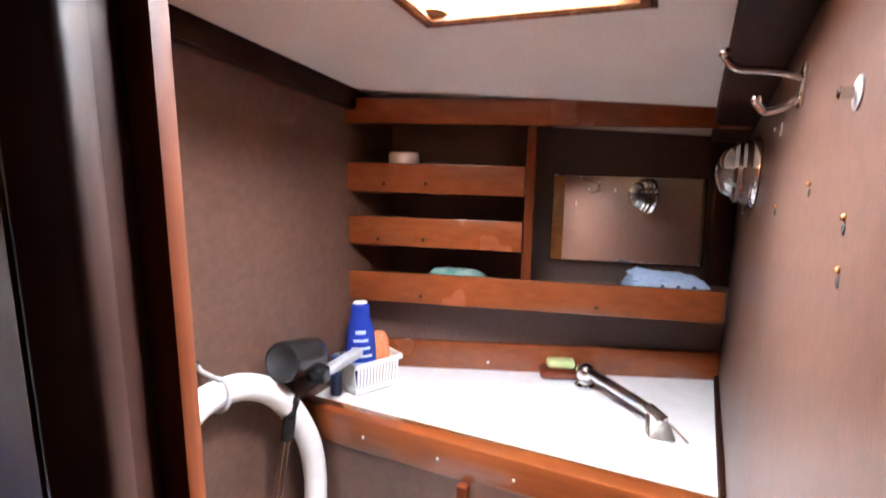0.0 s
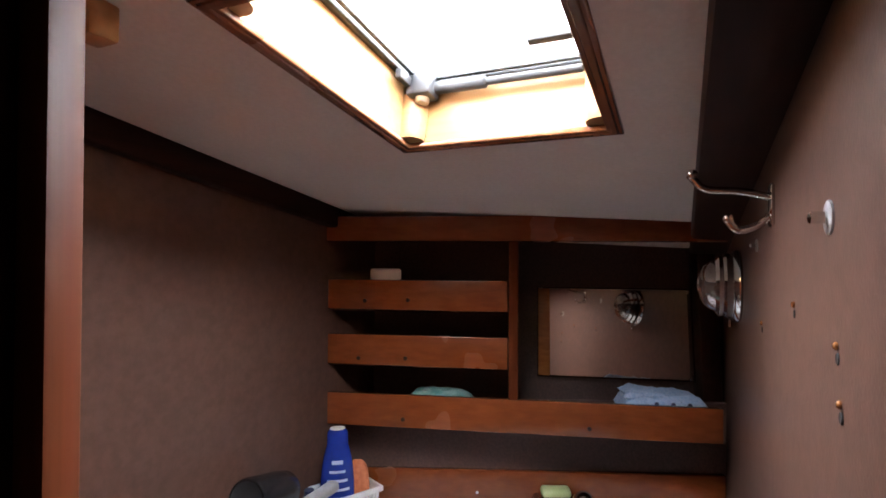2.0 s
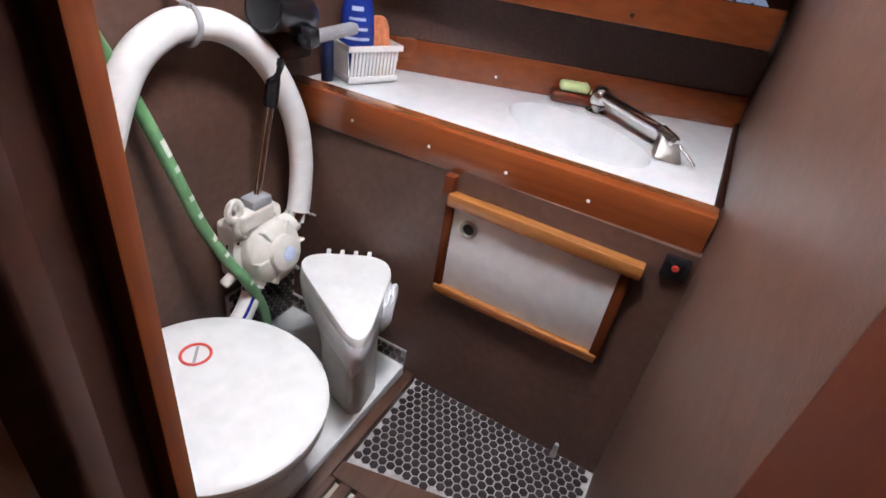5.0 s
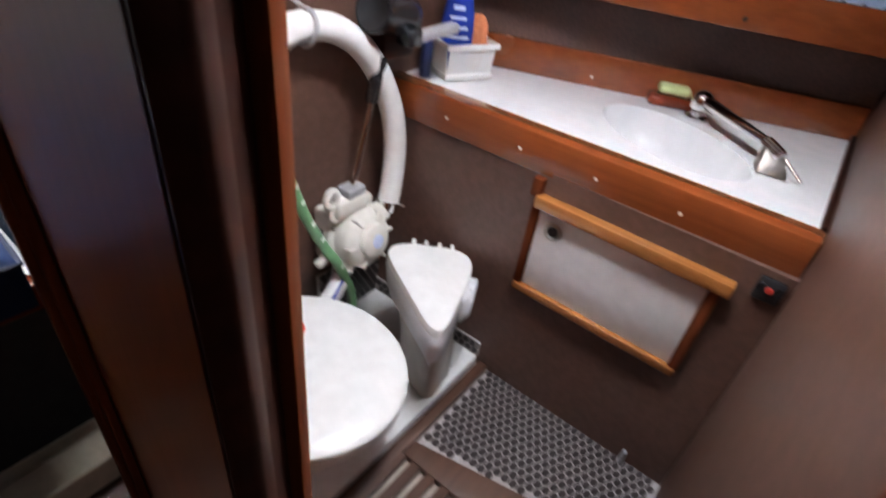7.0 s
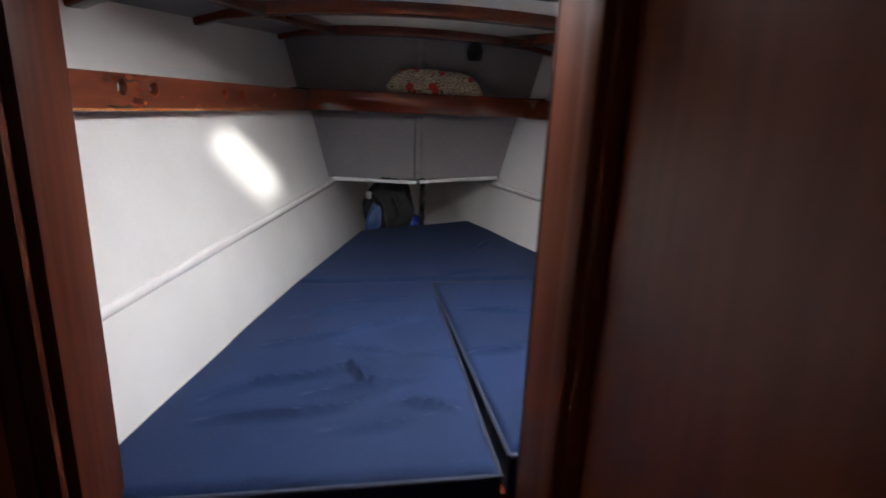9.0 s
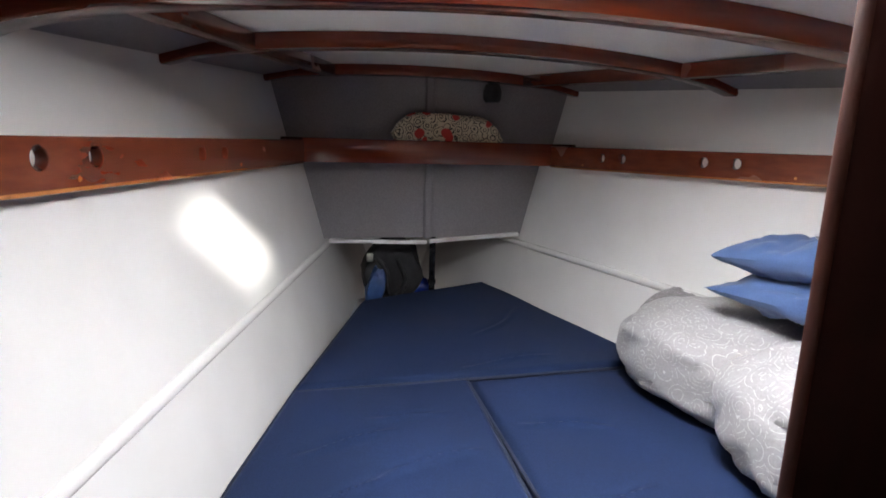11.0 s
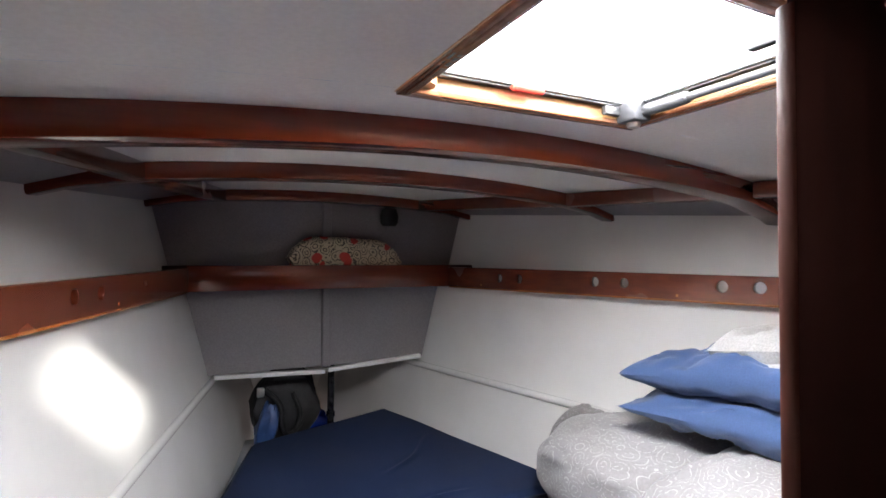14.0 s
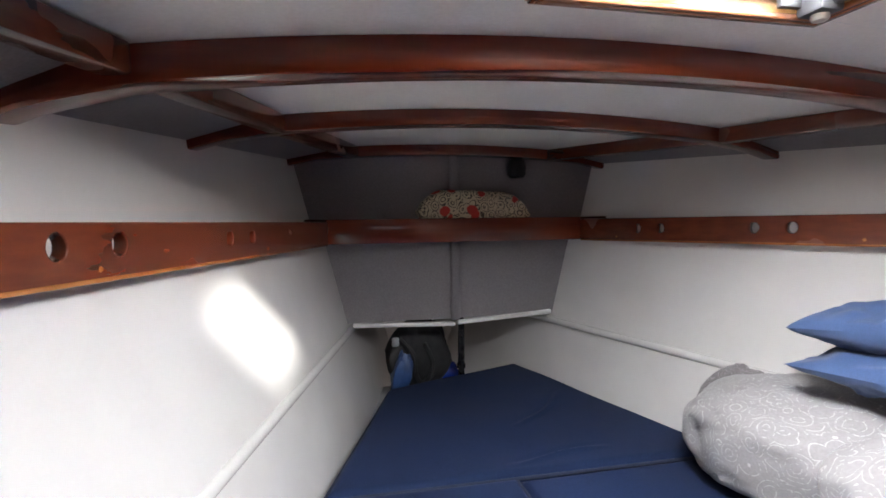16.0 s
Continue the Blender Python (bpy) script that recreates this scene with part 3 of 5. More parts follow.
# ---- fore cabin ceiling
FX0, FX1, FY0, FY1 = -0.218, 0.194, 1.575, 1.942


def centre_ceiling():
    """The cambered middle, in four fields round the hatch, and the steeper side fields."""
    bm = bmesh.new()
    lift = 0.012
    def field(xa, xb, ya, yb, n=10):
        grid_surface(n, n, lambda u, v: ((lambda y: ((lambda x: (x, y, cabin_top(x, y) + lift))(xa(y) + (xb(y) - xa(y)) * u)))(ya + (yb - ya) * v)), bm)
    sx = lambda y: stringer_x(y)
    field(lambda y: -sx(y), lambda y: sx(y), FY1, BY + 0.02, 16)
    field(lambda y: -sx(y), lambda y: FX0, 1.50, FY1)
    field(lambda y: FX1, lambda y: sx(y), 1.50, FY1)
    field(lambda y: FX0, lambda y: FX1, 1.50, FY0)
    return bm


tagged(mesh_object("ceiling_cabin", centre_ceiling(), CEILING, True), "cream vinyl cabin headlining between timber beams", "ceiling", kind="structure")
bm = bmesh.new()
for s in (-1, 1):
    def side(u, v, s=s):
        y = 1.50 + (BY + 0.02 - 1.50) * v
        xa, xb = stringer_x(y), hull_x(y, top_edge_z(y)) + hull_out(y, 1.3) + 0.004
        za, zb = cabin_top(xa, y) + 0.012, top_edge_z(y)
        return (s * (xa + (xb - xa) * u), y, za + (zb - za) * u)
    grid_surface(4, 12, side, bm)
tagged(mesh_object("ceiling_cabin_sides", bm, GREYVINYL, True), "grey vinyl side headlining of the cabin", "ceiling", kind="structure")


def beam(y, w, d, xe, label):
    """A curved deck beam with rounded underside."""
    bm = bmesh.new()
    n, prof = 64, [(-0.40, 0.15), (-0.43, -0.20), (-0.48, -0.40), (-0.5, -0.52), (-0.5, -0.84), (-0.46, -0.94), (-0.34, -1.0), (0.34, -1.0), (0.46, -0.94), (0.5, -0.84), (0.5, -0.52), (0.48, -0.40), (0.43, -0.20), (0.40, 0.15)]
    rings = []
    for i in range(n + 1):
        x = -xe + 2 * xe * i / n
        xs = stringer_x(y)
        z = cabin_top(x, y) + 0.012
        if abs(x) > xs:
            k = (abs(x) - xs) / (hull_x(y, top_edge_z(y)) + hull_out(y, 1.3) + 0.004 - xs)
            z = cabin_top(xs, y) + 0.012 + k * (top_edge_z(y) - cabin_top(xs, y) - 0.012)
        dd = d * (1 if abs(x) < xs else max(0.55, 1 - 0.45 * (abs(x) - xs) / 0.12))
        rings.append([bm.verts.new((x, y + a * w, z + b * dd)) for a, b in prof])
    for a, b in zip(rings, rings[1:]):
        for k in range(len(prof) - 1):
            bm.faces.new((a[k], a[k + 1], b[k + 1], b[k]))
    bm.faces.new(rings[0]), bm.faces.new(rings[-1][::-1])
    return tagged(mesh_object("deck_beam", bm, MAHOG_X, True), label, "beam", group="deck beams", kind="structure")


beam(2.105, 0.066, 0.053, 0.97, "curved varnished mahogany deck beam catching hatch light")
for bx_, by_, mt in ((0.195, 2.0715, PLASTIC_W), (0.300, 2.0735, PLASTIC_W), (-0.160, 2.0715, DARKWOOD)):
    zb = cabin_top(bx_, 2.105) - 0.018
    plug = thing("beam_plug", (bx_, by_, zb), "small screw plug in the varnished beam", "plug", group="beam plugs")
    part("plug", lathe([(0, -0.004), (0.0045, -0.004), (0.0042, 0.0015), (0, 0.002)], along((bx_, by_ + 0.004, zb), (bx_, by_ - 1, zb)), 12), mt, plug)
beam(2.585, 0.048, 0.040, 0.86, "curved varnished mahogany deck beam")
beam(3.235, 0.042, 0.040, 0.66, "curved varnished mahogany deck beam at the bow bulkhead")
for s in (-1, 1):
    for ya, yb in ((1.52, 2.072), (2.138, 2.56), (2.61, 3.215)):
        a = Vector((s * stringer_x(ya), ya, cabin_top(stringer_x(ya), ya) + 0.004))
        b = Vector((s * stringer_x(yb), yb, cabin_top(stringer_x(yb), yb) + 0.004))
        bm = box((0, -0.022, -0.034), ((b - a).length, 0.022, 0.008), 0.006, plane_frame(a, b - a, Vector((0, 0, 1)).cross(b - a)))
        structure("ceiling_stringer", bm, RAILWOOD, "varnished mahogany ceiling stringer", "beam", True)

hatch("hatch_cabin", FX0, FX1, FY0, FY1, lambda x: cabin_top(0.0, 1.9) + 0.004, "cabin deck hatch with timber surround and red gripped lid frame", True, 0.040)

# ---- saloon shell behind: unseen, assumed, added to close off outside light
structure("wall_saloon_port", box((-1.20, -2.2, 0.0), (-1.15, 1.52, 1.75)), PANEL, "unseen varnished mahogany saloon side, added to close the space")
structure("wall_saloon_aft", box((-1.2, -2.25, 0.0), (1.6, -2.2, 1.75)), PANEL, "unseen varnished mahogany saloon end, added to close the space")
structure("wall_saloon_starboard", box((1.6, -2.2, 0.0), (1.65, 1.52, 1.75)), PANEL, "unseen varnished mahogany saloon side, added to close the space")
tagged(mesh_object("ceiling_saloon", holed(rect(-1.2, -2.25, 1.65, 0.50), [rect(-0.95, -1.25, -0.25, -0.55)], 0.03, Matrix.Translation((0, 0, 1.70))), CEILING), "unseen cream saloon headlining, added with an assumed opening for light", "ceiling", kind="structure")
tagged(mesh_object("ceiling_passage", box((-1.2, 0.50, 1.55), (-0.09, 1.46, 1.57)), CEILING), "cream passage headlining", "ceiling", kind="structure")


# ================================================================ washroom
BU = Vector((0.259, -0.863, 0)).normalized()     # along the shelf fronts
BN = Vector((BU.y, -BU.x, 0))                    # out of the shelf fronts, into the room
B0 = Vector((0.835, 1.46, 0))


def shelf_frame(s=0.0, z=0.0, back=0.0):
    """x along the shelf, y up, z into the room."""
    o = B0 + BU * s - BN * back + Vector((0, 0, z))
    return plane_frame(o, BU, (0, 0, 1))


def screw(name, at, normal, r=0.0045, washer=0.0, label="small brass screw", bolt=0.0, material=None):
    n = Vector(normal)
    root = thing(name, at, label, "screw", group="wall screws")
    m = along(at, Vector(at) + n)
    if washer:
        part("washer", lathe([(0, 0), (washer, 0), (washer, 0.0015), (washer * 0.9, 0.0022), (0, 0.0022)], m, 20), GREYPL, root)
    top = 0.002 + bolt
    part("screw_head", lathe([(0, 0.0005), (r, 0.0005), (r, top), (r * 0.6, top + 0.0012), (0, top + 0.0012)], m, 6 if bolt else 14), material or CHROME, root)
    return root


def shelf_unit():
    root = thing("shelf_unit", tuple(B0 + Vector((0, 0, 0.88))), "varnished mahogany shelves with deep retaining boards against brown vinyl", "shelf")
    m = shelf_frame()
    L = 0.905
    for name, s0, s1, z0, z1 in (("retaining_board", 0.0, 0.436, 1.159, 1.231), ("retaining_board", 0.0, 0.436, 1.026, 1.099), ("long_retaining_board", -0.01, L, 0.880, 0.957)):
        part(name, box((s0, z0, -0.016), (s1, z1, 0.0), 0.003, m), MAHOG_Y, root)
    part("divider", box((0.438, 0.957, -0.20), (0.460, 1.33, 0.002), 0.003, m), MAHOG_Z, root)
    for z, s1 in ((1.160, 0.437), (1.027, 0.437), (0.884, L)):
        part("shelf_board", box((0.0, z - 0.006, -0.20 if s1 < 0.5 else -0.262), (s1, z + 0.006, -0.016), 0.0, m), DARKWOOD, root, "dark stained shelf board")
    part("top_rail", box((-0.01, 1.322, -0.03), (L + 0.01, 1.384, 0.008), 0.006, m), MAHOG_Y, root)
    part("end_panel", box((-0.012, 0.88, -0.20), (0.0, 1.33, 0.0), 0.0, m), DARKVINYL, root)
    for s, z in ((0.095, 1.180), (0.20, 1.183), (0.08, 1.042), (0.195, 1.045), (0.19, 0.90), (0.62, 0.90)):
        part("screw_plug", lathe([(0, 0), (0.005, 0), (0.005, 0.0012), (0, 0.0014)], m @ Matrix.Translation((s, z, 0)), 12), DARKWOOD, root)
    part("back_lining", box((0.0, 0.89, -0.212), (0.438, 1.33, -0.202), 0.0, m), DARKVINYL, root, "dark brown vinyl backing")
    return root


shelf_unit()

# mirror set back in its bay
MU = (Vector((1.333, 0.648, 0)) - Vector((1.217, 1.035, 0))).normalized()
mm = plane_frame((1.217, 1.035, 0.963), MU, (0, 0, 1)) @ Matrix.Rotation(radians(-8), 4, "X")
mirror = thing("mirror", (1.27, 0.85, 0.96), "rectangular wall mirror with a wooden edge strip, leaning back", "mirror")
ML = 0.404
part("backing", box((-0.004, -0.004, -0.012), (ML + 0.004, 0.242, -0.003), 0.0, mm), DARKWOOD, mirror)
part("glass", box((0, 0, -0.003), (ML, 0.238, 0.0), 0.0008, mm, seg=1), MIRROR, mirror, smooth=False)
for s in (0.004, ML - 0.004):
    for z in (0.004, 0.234):
        part("clip", box((s - 0.006, z - 0.006, 0.0), (s + 0.006, z + 0.006, 0.003), 0.001, mm), CHROME, mirror)
part("edge_strip", box((-0.002, 0.0, -0.003), (0.030, 0.238, 0.006), 0.002, mm), OAKTRIM, mirror, "golden varnished edge strip")
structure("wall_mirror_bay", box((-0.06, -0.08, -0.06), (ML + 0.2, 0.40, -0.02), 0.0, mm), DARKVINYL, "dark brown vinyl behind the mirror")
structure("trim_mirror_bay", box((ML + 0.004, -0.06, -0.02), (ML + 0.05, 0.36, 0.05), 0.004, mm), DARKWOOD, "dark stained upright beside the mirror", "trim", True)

# worktop with a moulded basin
SC = (0.885, 0.885)
worktop = thing("worktop", (0.9, 1.0, CT), "white laminate worktop with moulded oval basin", "worktop")
ell = [(SC[0] + 0.118 * math.cos(a) * 1.0 + 0.05 * math.sin(a), SC[1] + 0.168 * math.sin(a)) for a in (2 * math.pi * i / 48 for i in range(48))]
top = holed([(0.672, YL), (0.905, YL), (1.262, YR + 0.004), (0.704, YR + 0.004)], [ell], 0.02, Matrix.Translation((0, 0, CT - 0.010)))
part("top", top, COUNTER, worktop, smooth=False)


def bowl(u, v):
    a = 2 * math.pi * u
    k = v
    r = math.cos(k * math.pi / 2) ** 0.62 if k < 1 else 0.0
    x = SC[0] + r * (0.118 * math.cos(a) + 0.05 * math.sin(a))
    y = SC[1] + r * 0.168 * math.sin(a)
    return (x, y, CT - 0.105 * math.sin(k * math.pi / 2) ** 1.15)


bm = grid_surface(48, 14, bowl)
bmesh.ops.remove_doubles(bm, verts=bm.verts, dist=1e-5)
part("basin", bm, COUNTER, worktop)
part("drain", lathe([(0, 0.0), (0.02, 0.0), (0.022, 0.002), (0.018, 0.004), (0, 0.003)], Matrix.Translation((SC[0], SC[1], CT - 0.105)), 20), CHROME, worktop)
splash = thing("backsplash", (1.1, 1.0, CT), "varnished mahogany backsplash board behind the worktop", "trim", kind="structure")
SU = (Vector((1.262, 0.58, 0)) - Vector((0.900, 1.457, 0))).normalized()
sm = plane_frame((0.900, 1.457, CT), SU, (0, 0, 1))
part("board", box((0.0, 0.0, -0.016), (0.949, 0.078, 0.004), 0.003, sm), MAHOG_Y, splash)
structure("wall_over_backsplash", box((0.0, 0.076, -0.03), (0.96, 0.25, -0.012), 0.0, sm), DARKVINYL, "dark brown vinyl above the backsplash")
for s in (0.09, 0.34, 0.60):
    part("screw_cap", lathe([(0, 0), (0.0036, 0), (0.003, 0.0015), (0, 0.0015)], sm @ Matrix.Translation((s, 0.024, 0.004)), 12), PLASTIC_W, splash)

fascia = thing("worktop_fascia", (0.65, 1.0, 0.62), "varnished mahogany front edge of the worktop", "trim", kind="structure")
part("board", prism([(0.628, YL), (0.674, YL), (0.706, YR + 0.002), (0.652, YR + 0.002)], 0.608, 0.688, 0.005), MAHOG_Y, fascia)
for y in (1.279, 1.099, 0.937, 0.78):
    x = 0.628 + (YL - y) / 0.88 * 0.024
    part("screw_cap", lathe([(0, 0), (0.0034, 0), (0.0026, 0.0015), (0, 0.0015)], along((x, y, 0.645), (x - 1, y, 0.645)), 12), PLASTIC_W, fascia)
structure("trim_worktop_aft", box((0.71, YR, CT - 0.01), (1.27, YR + 0.011, CT + 0.014), 0.003), DARKWOOD, "dark wooden strip along the end of the worktop", "trim", True)

# cupboard front under the worktop
structure("wall_vanity_front", box((0.640, YR, 0.0), (0.66, YL, 0.62)), LEATHER, "brown textured vinyl cupboard front below the worktop")
locker = thing("locker_door", (0.63, 0.85, 0.34), "small white cupboard door in a golden wooden frame", "cupboard door")
part("frame_top", box((0.612, 0.650, 0.550), (0.640, 1.032, 0.578), 0.005), OAKTRIM, locker)
part("frame_bottom", box((0.618, 0.668, 0.334), (0.640, 1.036, 0.354), 0.004), OAKTRIM, locker)
part("frame_side", box((0.622, 1.020, 0.334), (0.640, 1.038, 0.578), 0.003), MAHOG_Z, locker)
part("frame_side", box((0.622, 0.664, 0.334), (0.640, 0.684, 0.56), 0.003), MAHOG_Z, locker)
part("panel", box((0.630, 0.684, 0.354), (0.640, 1.020, 0.550), 0.001), PAINT_W, locker)
fp = part("finger_pull", lathe([(0.019, 0.0), (0.019, 0.004), (0.015, 0.005), (0.012, 0.002), (0.012, -0.006)], along((0.6298, 0.982, 0.508), (-1, 0.982, 0.508)), 24), STEEL, locker, "round metal finger pull")
part("pull_hole", lathe([(0, 0.0012), (0.0125, 0.0012), (0.0125, 0.0), (0, 0.0)], along((0.6298, 0.982, 0.508), (-1, 0.982, 0.508)), 24), BLACKM, fp)
part("hinge_block", box((0.620, 1.026, 0.570), (0.640, 1.048, 0.610), 0.003), MAHOG_Z, locker)
sw = thing("power_socket", (0.63, 0.606, 0.575), "small black socket with a red centre below the worktop", "socket")
part("plate", box((0.630, 0.586, 0.566), (0.640, 0.628, 0.610), 0.004), BLACK, sw)
part("button", lathe([(0, 0), (0.006, 0), (0.005, 0.003), (0, 0.003)], along((0.630, 0.607, 0.590), (0, 0.607, 0.590)), 18), RED, sw)

# mixer tap with a folding arm
tap = thing("tap", (1.06, 0.885, CT), "chrome tap with a ball joint and a long swinging arm", "tap")
part("base", lathe([(0, 0), (0.026, 0), (0.026, 0.006), (0.018, 0.012), (0.016, 0.03), (0, 0.03)], Matrix.Translation((1.055, 0.886, CT)), 22), CHROME, tap)
part("ball", lathe([(0.026 * math.sin(math.pi * i / 12), -0.026 * math.cos(math.pi * i / 12)) for i in range(13)], Matrix.Translation((1.050, 0.885, 0.716)), 24), CHROME, tap)
part("arm", rod((1.040, 0.872, 0.720), (0.915, 0.715, 0.716), 0.0145, 0.0115, 18), CHROME, tap)
part("joint", rod((0.925, 0.728, 0.716), (0.892, 0.688, 0.708), 0.0155, 0.014, 16), CHROME, tap)
flap = bmesh.new()
q = [Vector(p) for p in ((0.864, 0.716, CT + 0.002), (0.873, 0.660, CT + 0.002), (0.902, 0.684, 0.716), (0.894, 0.718, 0.716))]
back = Vector((0.020, 0.012, 0.004))
fv = [flap.verts.new(p) for p in q] + [flap.verts.new(p + back) for p in q]
for f in ((0, 1, 2, 3), (7, 6, 5, 4), (0, 4, 5, 1), (1, 5, 6, 2), (2, 6, 7, 3), (3, 7, 4, 0)):
    flap.faces.new([fv[k] for k in f])
bmesh.ops.bevel(flap, geom=flap.edges[:], offset=0.004, segments=2, affect="EDGES", profile=0.5)
part("nozzle", flap, STEEL, tap, "satin metal spout end")
part("lever", rod((0.890, 0.680, 0.708), (0.868, 0.640, 0.684), 0.0034, seg=10), CHROME, tap)

dish = thing("soap_dish", (1.02, 0.96, CT), "dark oval soap dish on the worktop", "soap dish")
dm = plane_frame((1.082, 0.958, CT), SU, Vector((0, 0, 1)).cross(SU))
part("tray", box((-0.055, -0.03, 0.0), (0.055, 0.03, 0.028), 0.012, dm, seg=3), MAHOG_X, dish)
soap = tagged(part("soap_bar", box((-0.036, -0.020, 0.029), (0.036, 0.018, 0.050), 0.009, dm, seg=3), SOAP), "pale green bar of soap in the dish", "soap")

# toiletries basket
bx = thing("basket", (0.805, 1.368, CT), "white slatted plastic toiletries basket", "basket")
bmx = Matrix.Translation((0.800, 1.376, CT)) @ Matrix.Rotation(radians(-25), 4, "Z")
part("floor_plate", box((-0.055, -0.038, 0.0), (0.055, 0.038, 0.004), 0.001, bmx), PLASTIC_W, bx)


def basket_slat(px, py, ang):
    m = bmx @ Matrix.Translation((px, py, 0)) @ Matrix.Rotation(ang, 4, "Z") @ Matrix.Rotation(radians(6), 4, "X")
    part("slat", box((-0.0032, -0.0015, 0.003), (0.0032, 0.0015, 0.078), 0.0, m), PLASTIC_W, bx, smooth=False)


for i in range(13):
    basket_slat(-0.054 + i * 0.009, -0.039, 0), basket_slat(-0.054 + i * 0.009, 0.039, math.pi)
for i in range(9):
    basket_slat(0.056, -0.036 + i * 0.009, math.pi / 2), basket_slat(-0.056, -0.036 + i * 0.009, -math.pi / 2)
for z, g in ((0.079, 0.009), (0.012, 0.003)):
    part("rim" if z > 0.05 else "lower_band", holed(rect(-0.058 - g, -0.042 - g, 0.058 + g, 0.042 + g), [rect(-0.054 - g, -0.038 - g, 0.054 + g, 0.038 + g)], 0.012, bmx @ Matrix.Translation((0, 0, z)), 0.001), PLASTIC_W, bx)

bottle = thing("shampoo_bottle", (0.775, 1.386, CT + 0.006), "royal blue plastic shower gel bottle in the basket", "bottle")
bo = Matrix.Translation((0.778, 1.384, CT + 0.006)) @ Matrix.Rotation(radians(-54), 4, "Z") @ Matrix.Rotation(radians(3), 4, "X")
prof = [(0.0, 0.0), (0.033, 0.0), (0.037, 0.01), (0.0385, 0.05), (0.0375, 0.10), (0.034, 0.14), (0.028, 0.170), (0.0235, 0.185)]
sq = Matrix.Diagonal((1.0, 0.62, 1.0, 1.0))
part("body", lathe(prof, bo @ sq, 32), BOTTLE_B, bottle)
part("cap", lathe([(0.0235, 0.185), (0.0238, 0.196), (0.0225, 0.214), (0.018, 0.219), (0, 0.220)], bo @ sq, 28), BOTTLE_B, bottle)
part("cap_top", lathe([(0, 0.2195), (0.0175, 0.2195), (0.016, 0.2225), (0, 0.223)], bo @ sq, 24), PLASTIC_W, bottle, "pale cap top")
for i in range(5):
    z, w = 0.150 - i * 0.020, 0.012 + 0.004 * min(i, 3)
    def strip(u, v, z=z, w=w):
        a = (u - 0.5) * 2 * w / 0.031
        r = float(np.interp(z, [p[1] for p in prof], [p[0] for p in prof])) + 0.0007
        q = bo @ sq @ Vector((r * math.sin(a), -r * math.cos(a), z + (v - 0.5) * (0.006 if i else 0.010)))
        return q
    part("label_strip", grid_surface(8, 1, strip), LABEL, bottle, "pale printed bar")
sponge = tagged(part("bath_sponge", cushion(0.055, 0.035, 0.13, 3, Matrix.Translation((0.832, 1.365, CT + 0.006)) @ Matrix.Rotation(radians(-60), 4, "Z"), 0.004, 12), ORANGE), "orange bath sponge in the basket", "sponge")
nt = thing("cosmetics_tube", (0.722, 1.418, CT), "dark navy upright cosmetics tube on the worktop", "tube")
part("body", lathe([(0, 0), (0.013, 0), (0.0135, 0.02), (0.013, 0.085), (0, 0.088)], Matrix.Translation((0.722, 1.418, CT)), 20), NAVYPL, nt)
part("cap", lathe([(0, 0.0885), (0.011, 0.0885), (0.011, 0.100), (0, 0.1005)], Matrix.Translation((0.722, 1.418, CT)), 20), NAVYPL, nt)

# hair dryer in its wall bracket
dry = thing("hair_dryer", (0.60, 1.40, 0.80), "black hair dryer with a grey handle in a wall bracket", "hair dryer")
dx = along((0.502, 1.380, 0.848), (0.620, 1.392, 0.822))
part("barrel", lathe([(0.035, 0.0), (0.039, 0.0), (0.041, 0.006), (0.040, 0.030), (0.039, 0.085), (0.036, 0.115), (0.024, 0.134), (0, 0.137)], dx, 28), BLACK, dry)
part("nozzle_throat", lathe([(0.036, 0.0005), (0.032, 0.004), (0, 0.006)], dx, 26), BLACKM, dry)
hx = plane_frame((0.590, 1.352, 0.796), (0.128, -0.006, 0.006), (0, 1, 0))
part("handle", box((0.0, -0.013, -0.012), (0.130, 0.013, 0.010), 0.008, hx, seg=3), GREYPL, dry, "grey handle")
part("handle_band", box((-0.022, -0.018, -0.016), (0.010, 0.030, 0.020), 0.007, hx, seg=3), BLACK, dry)
part("bracket", box((0.545, 1.385, 0.745), (0.636, YL, 0.800), 0.008), DARKWOOD, dry, "dark wall bracket")

# toilet waste hose, diaphragm pump and toilet
YH = 1.418
hose = thing("waste_hose", (0.45, YH, 0.3), "thick white sanitation hose looped up the wall", "hose")
loop = spline([(0.165, YH, 0.45), (0.190, YH, 0.610), (0.262, YH, 0.765), (0.335, YH, 0.820), (0.402, YH, 0.824), (0.457, 1.412, 0.808), (0.513, 1.405, 0.766), (0.561, 1.398, 0.696), (0.592, 1.392, 0.616), (0.602, 1.388, 0.526), (0.591, 1.384, 0.440), (0.578, 1.382, 0.400)], 12)
part("hose", tube(loop, 0.0255, 20), HOSE_W, hose)
for p, q in (((0.583, 1.383, 0.414), (0.576, 1.382, 0.392)),):
    part("hose_clamp", rod(p, q, 0.0285, seg=22, round_end=False), CHROME, hose)
part("clamp_screw", rod((0.603, 1.380, 0.400), (0.612, 1.352, 0.398), 0.004, seg=10), CHROME, hose)
cl = thing("hose_strap", (0.40, YH, 0.80), "grey metal strap holding the hose to the wall", "strap")
ring = [Vector((0.380 + 0.006 * math.sin(a), YH + 0.029 * math.cos(a), 0.824 + 0.029 * math.sin(a))) for a in (2 * math.pi * i / 28 for i in range(29))]
part("band", tube(ring, 0.0045, 8), GREYPL, cl)
part("tail", tube(spline([(0.380, YH - 0.01, 0.853), (0.377, YH + 0.012, 0.860), (0.371, YL - 0.012, 0.868), (0.366, YL - 0.008, 0.880)], 6), 0.004, 8), GREYPL, cl)
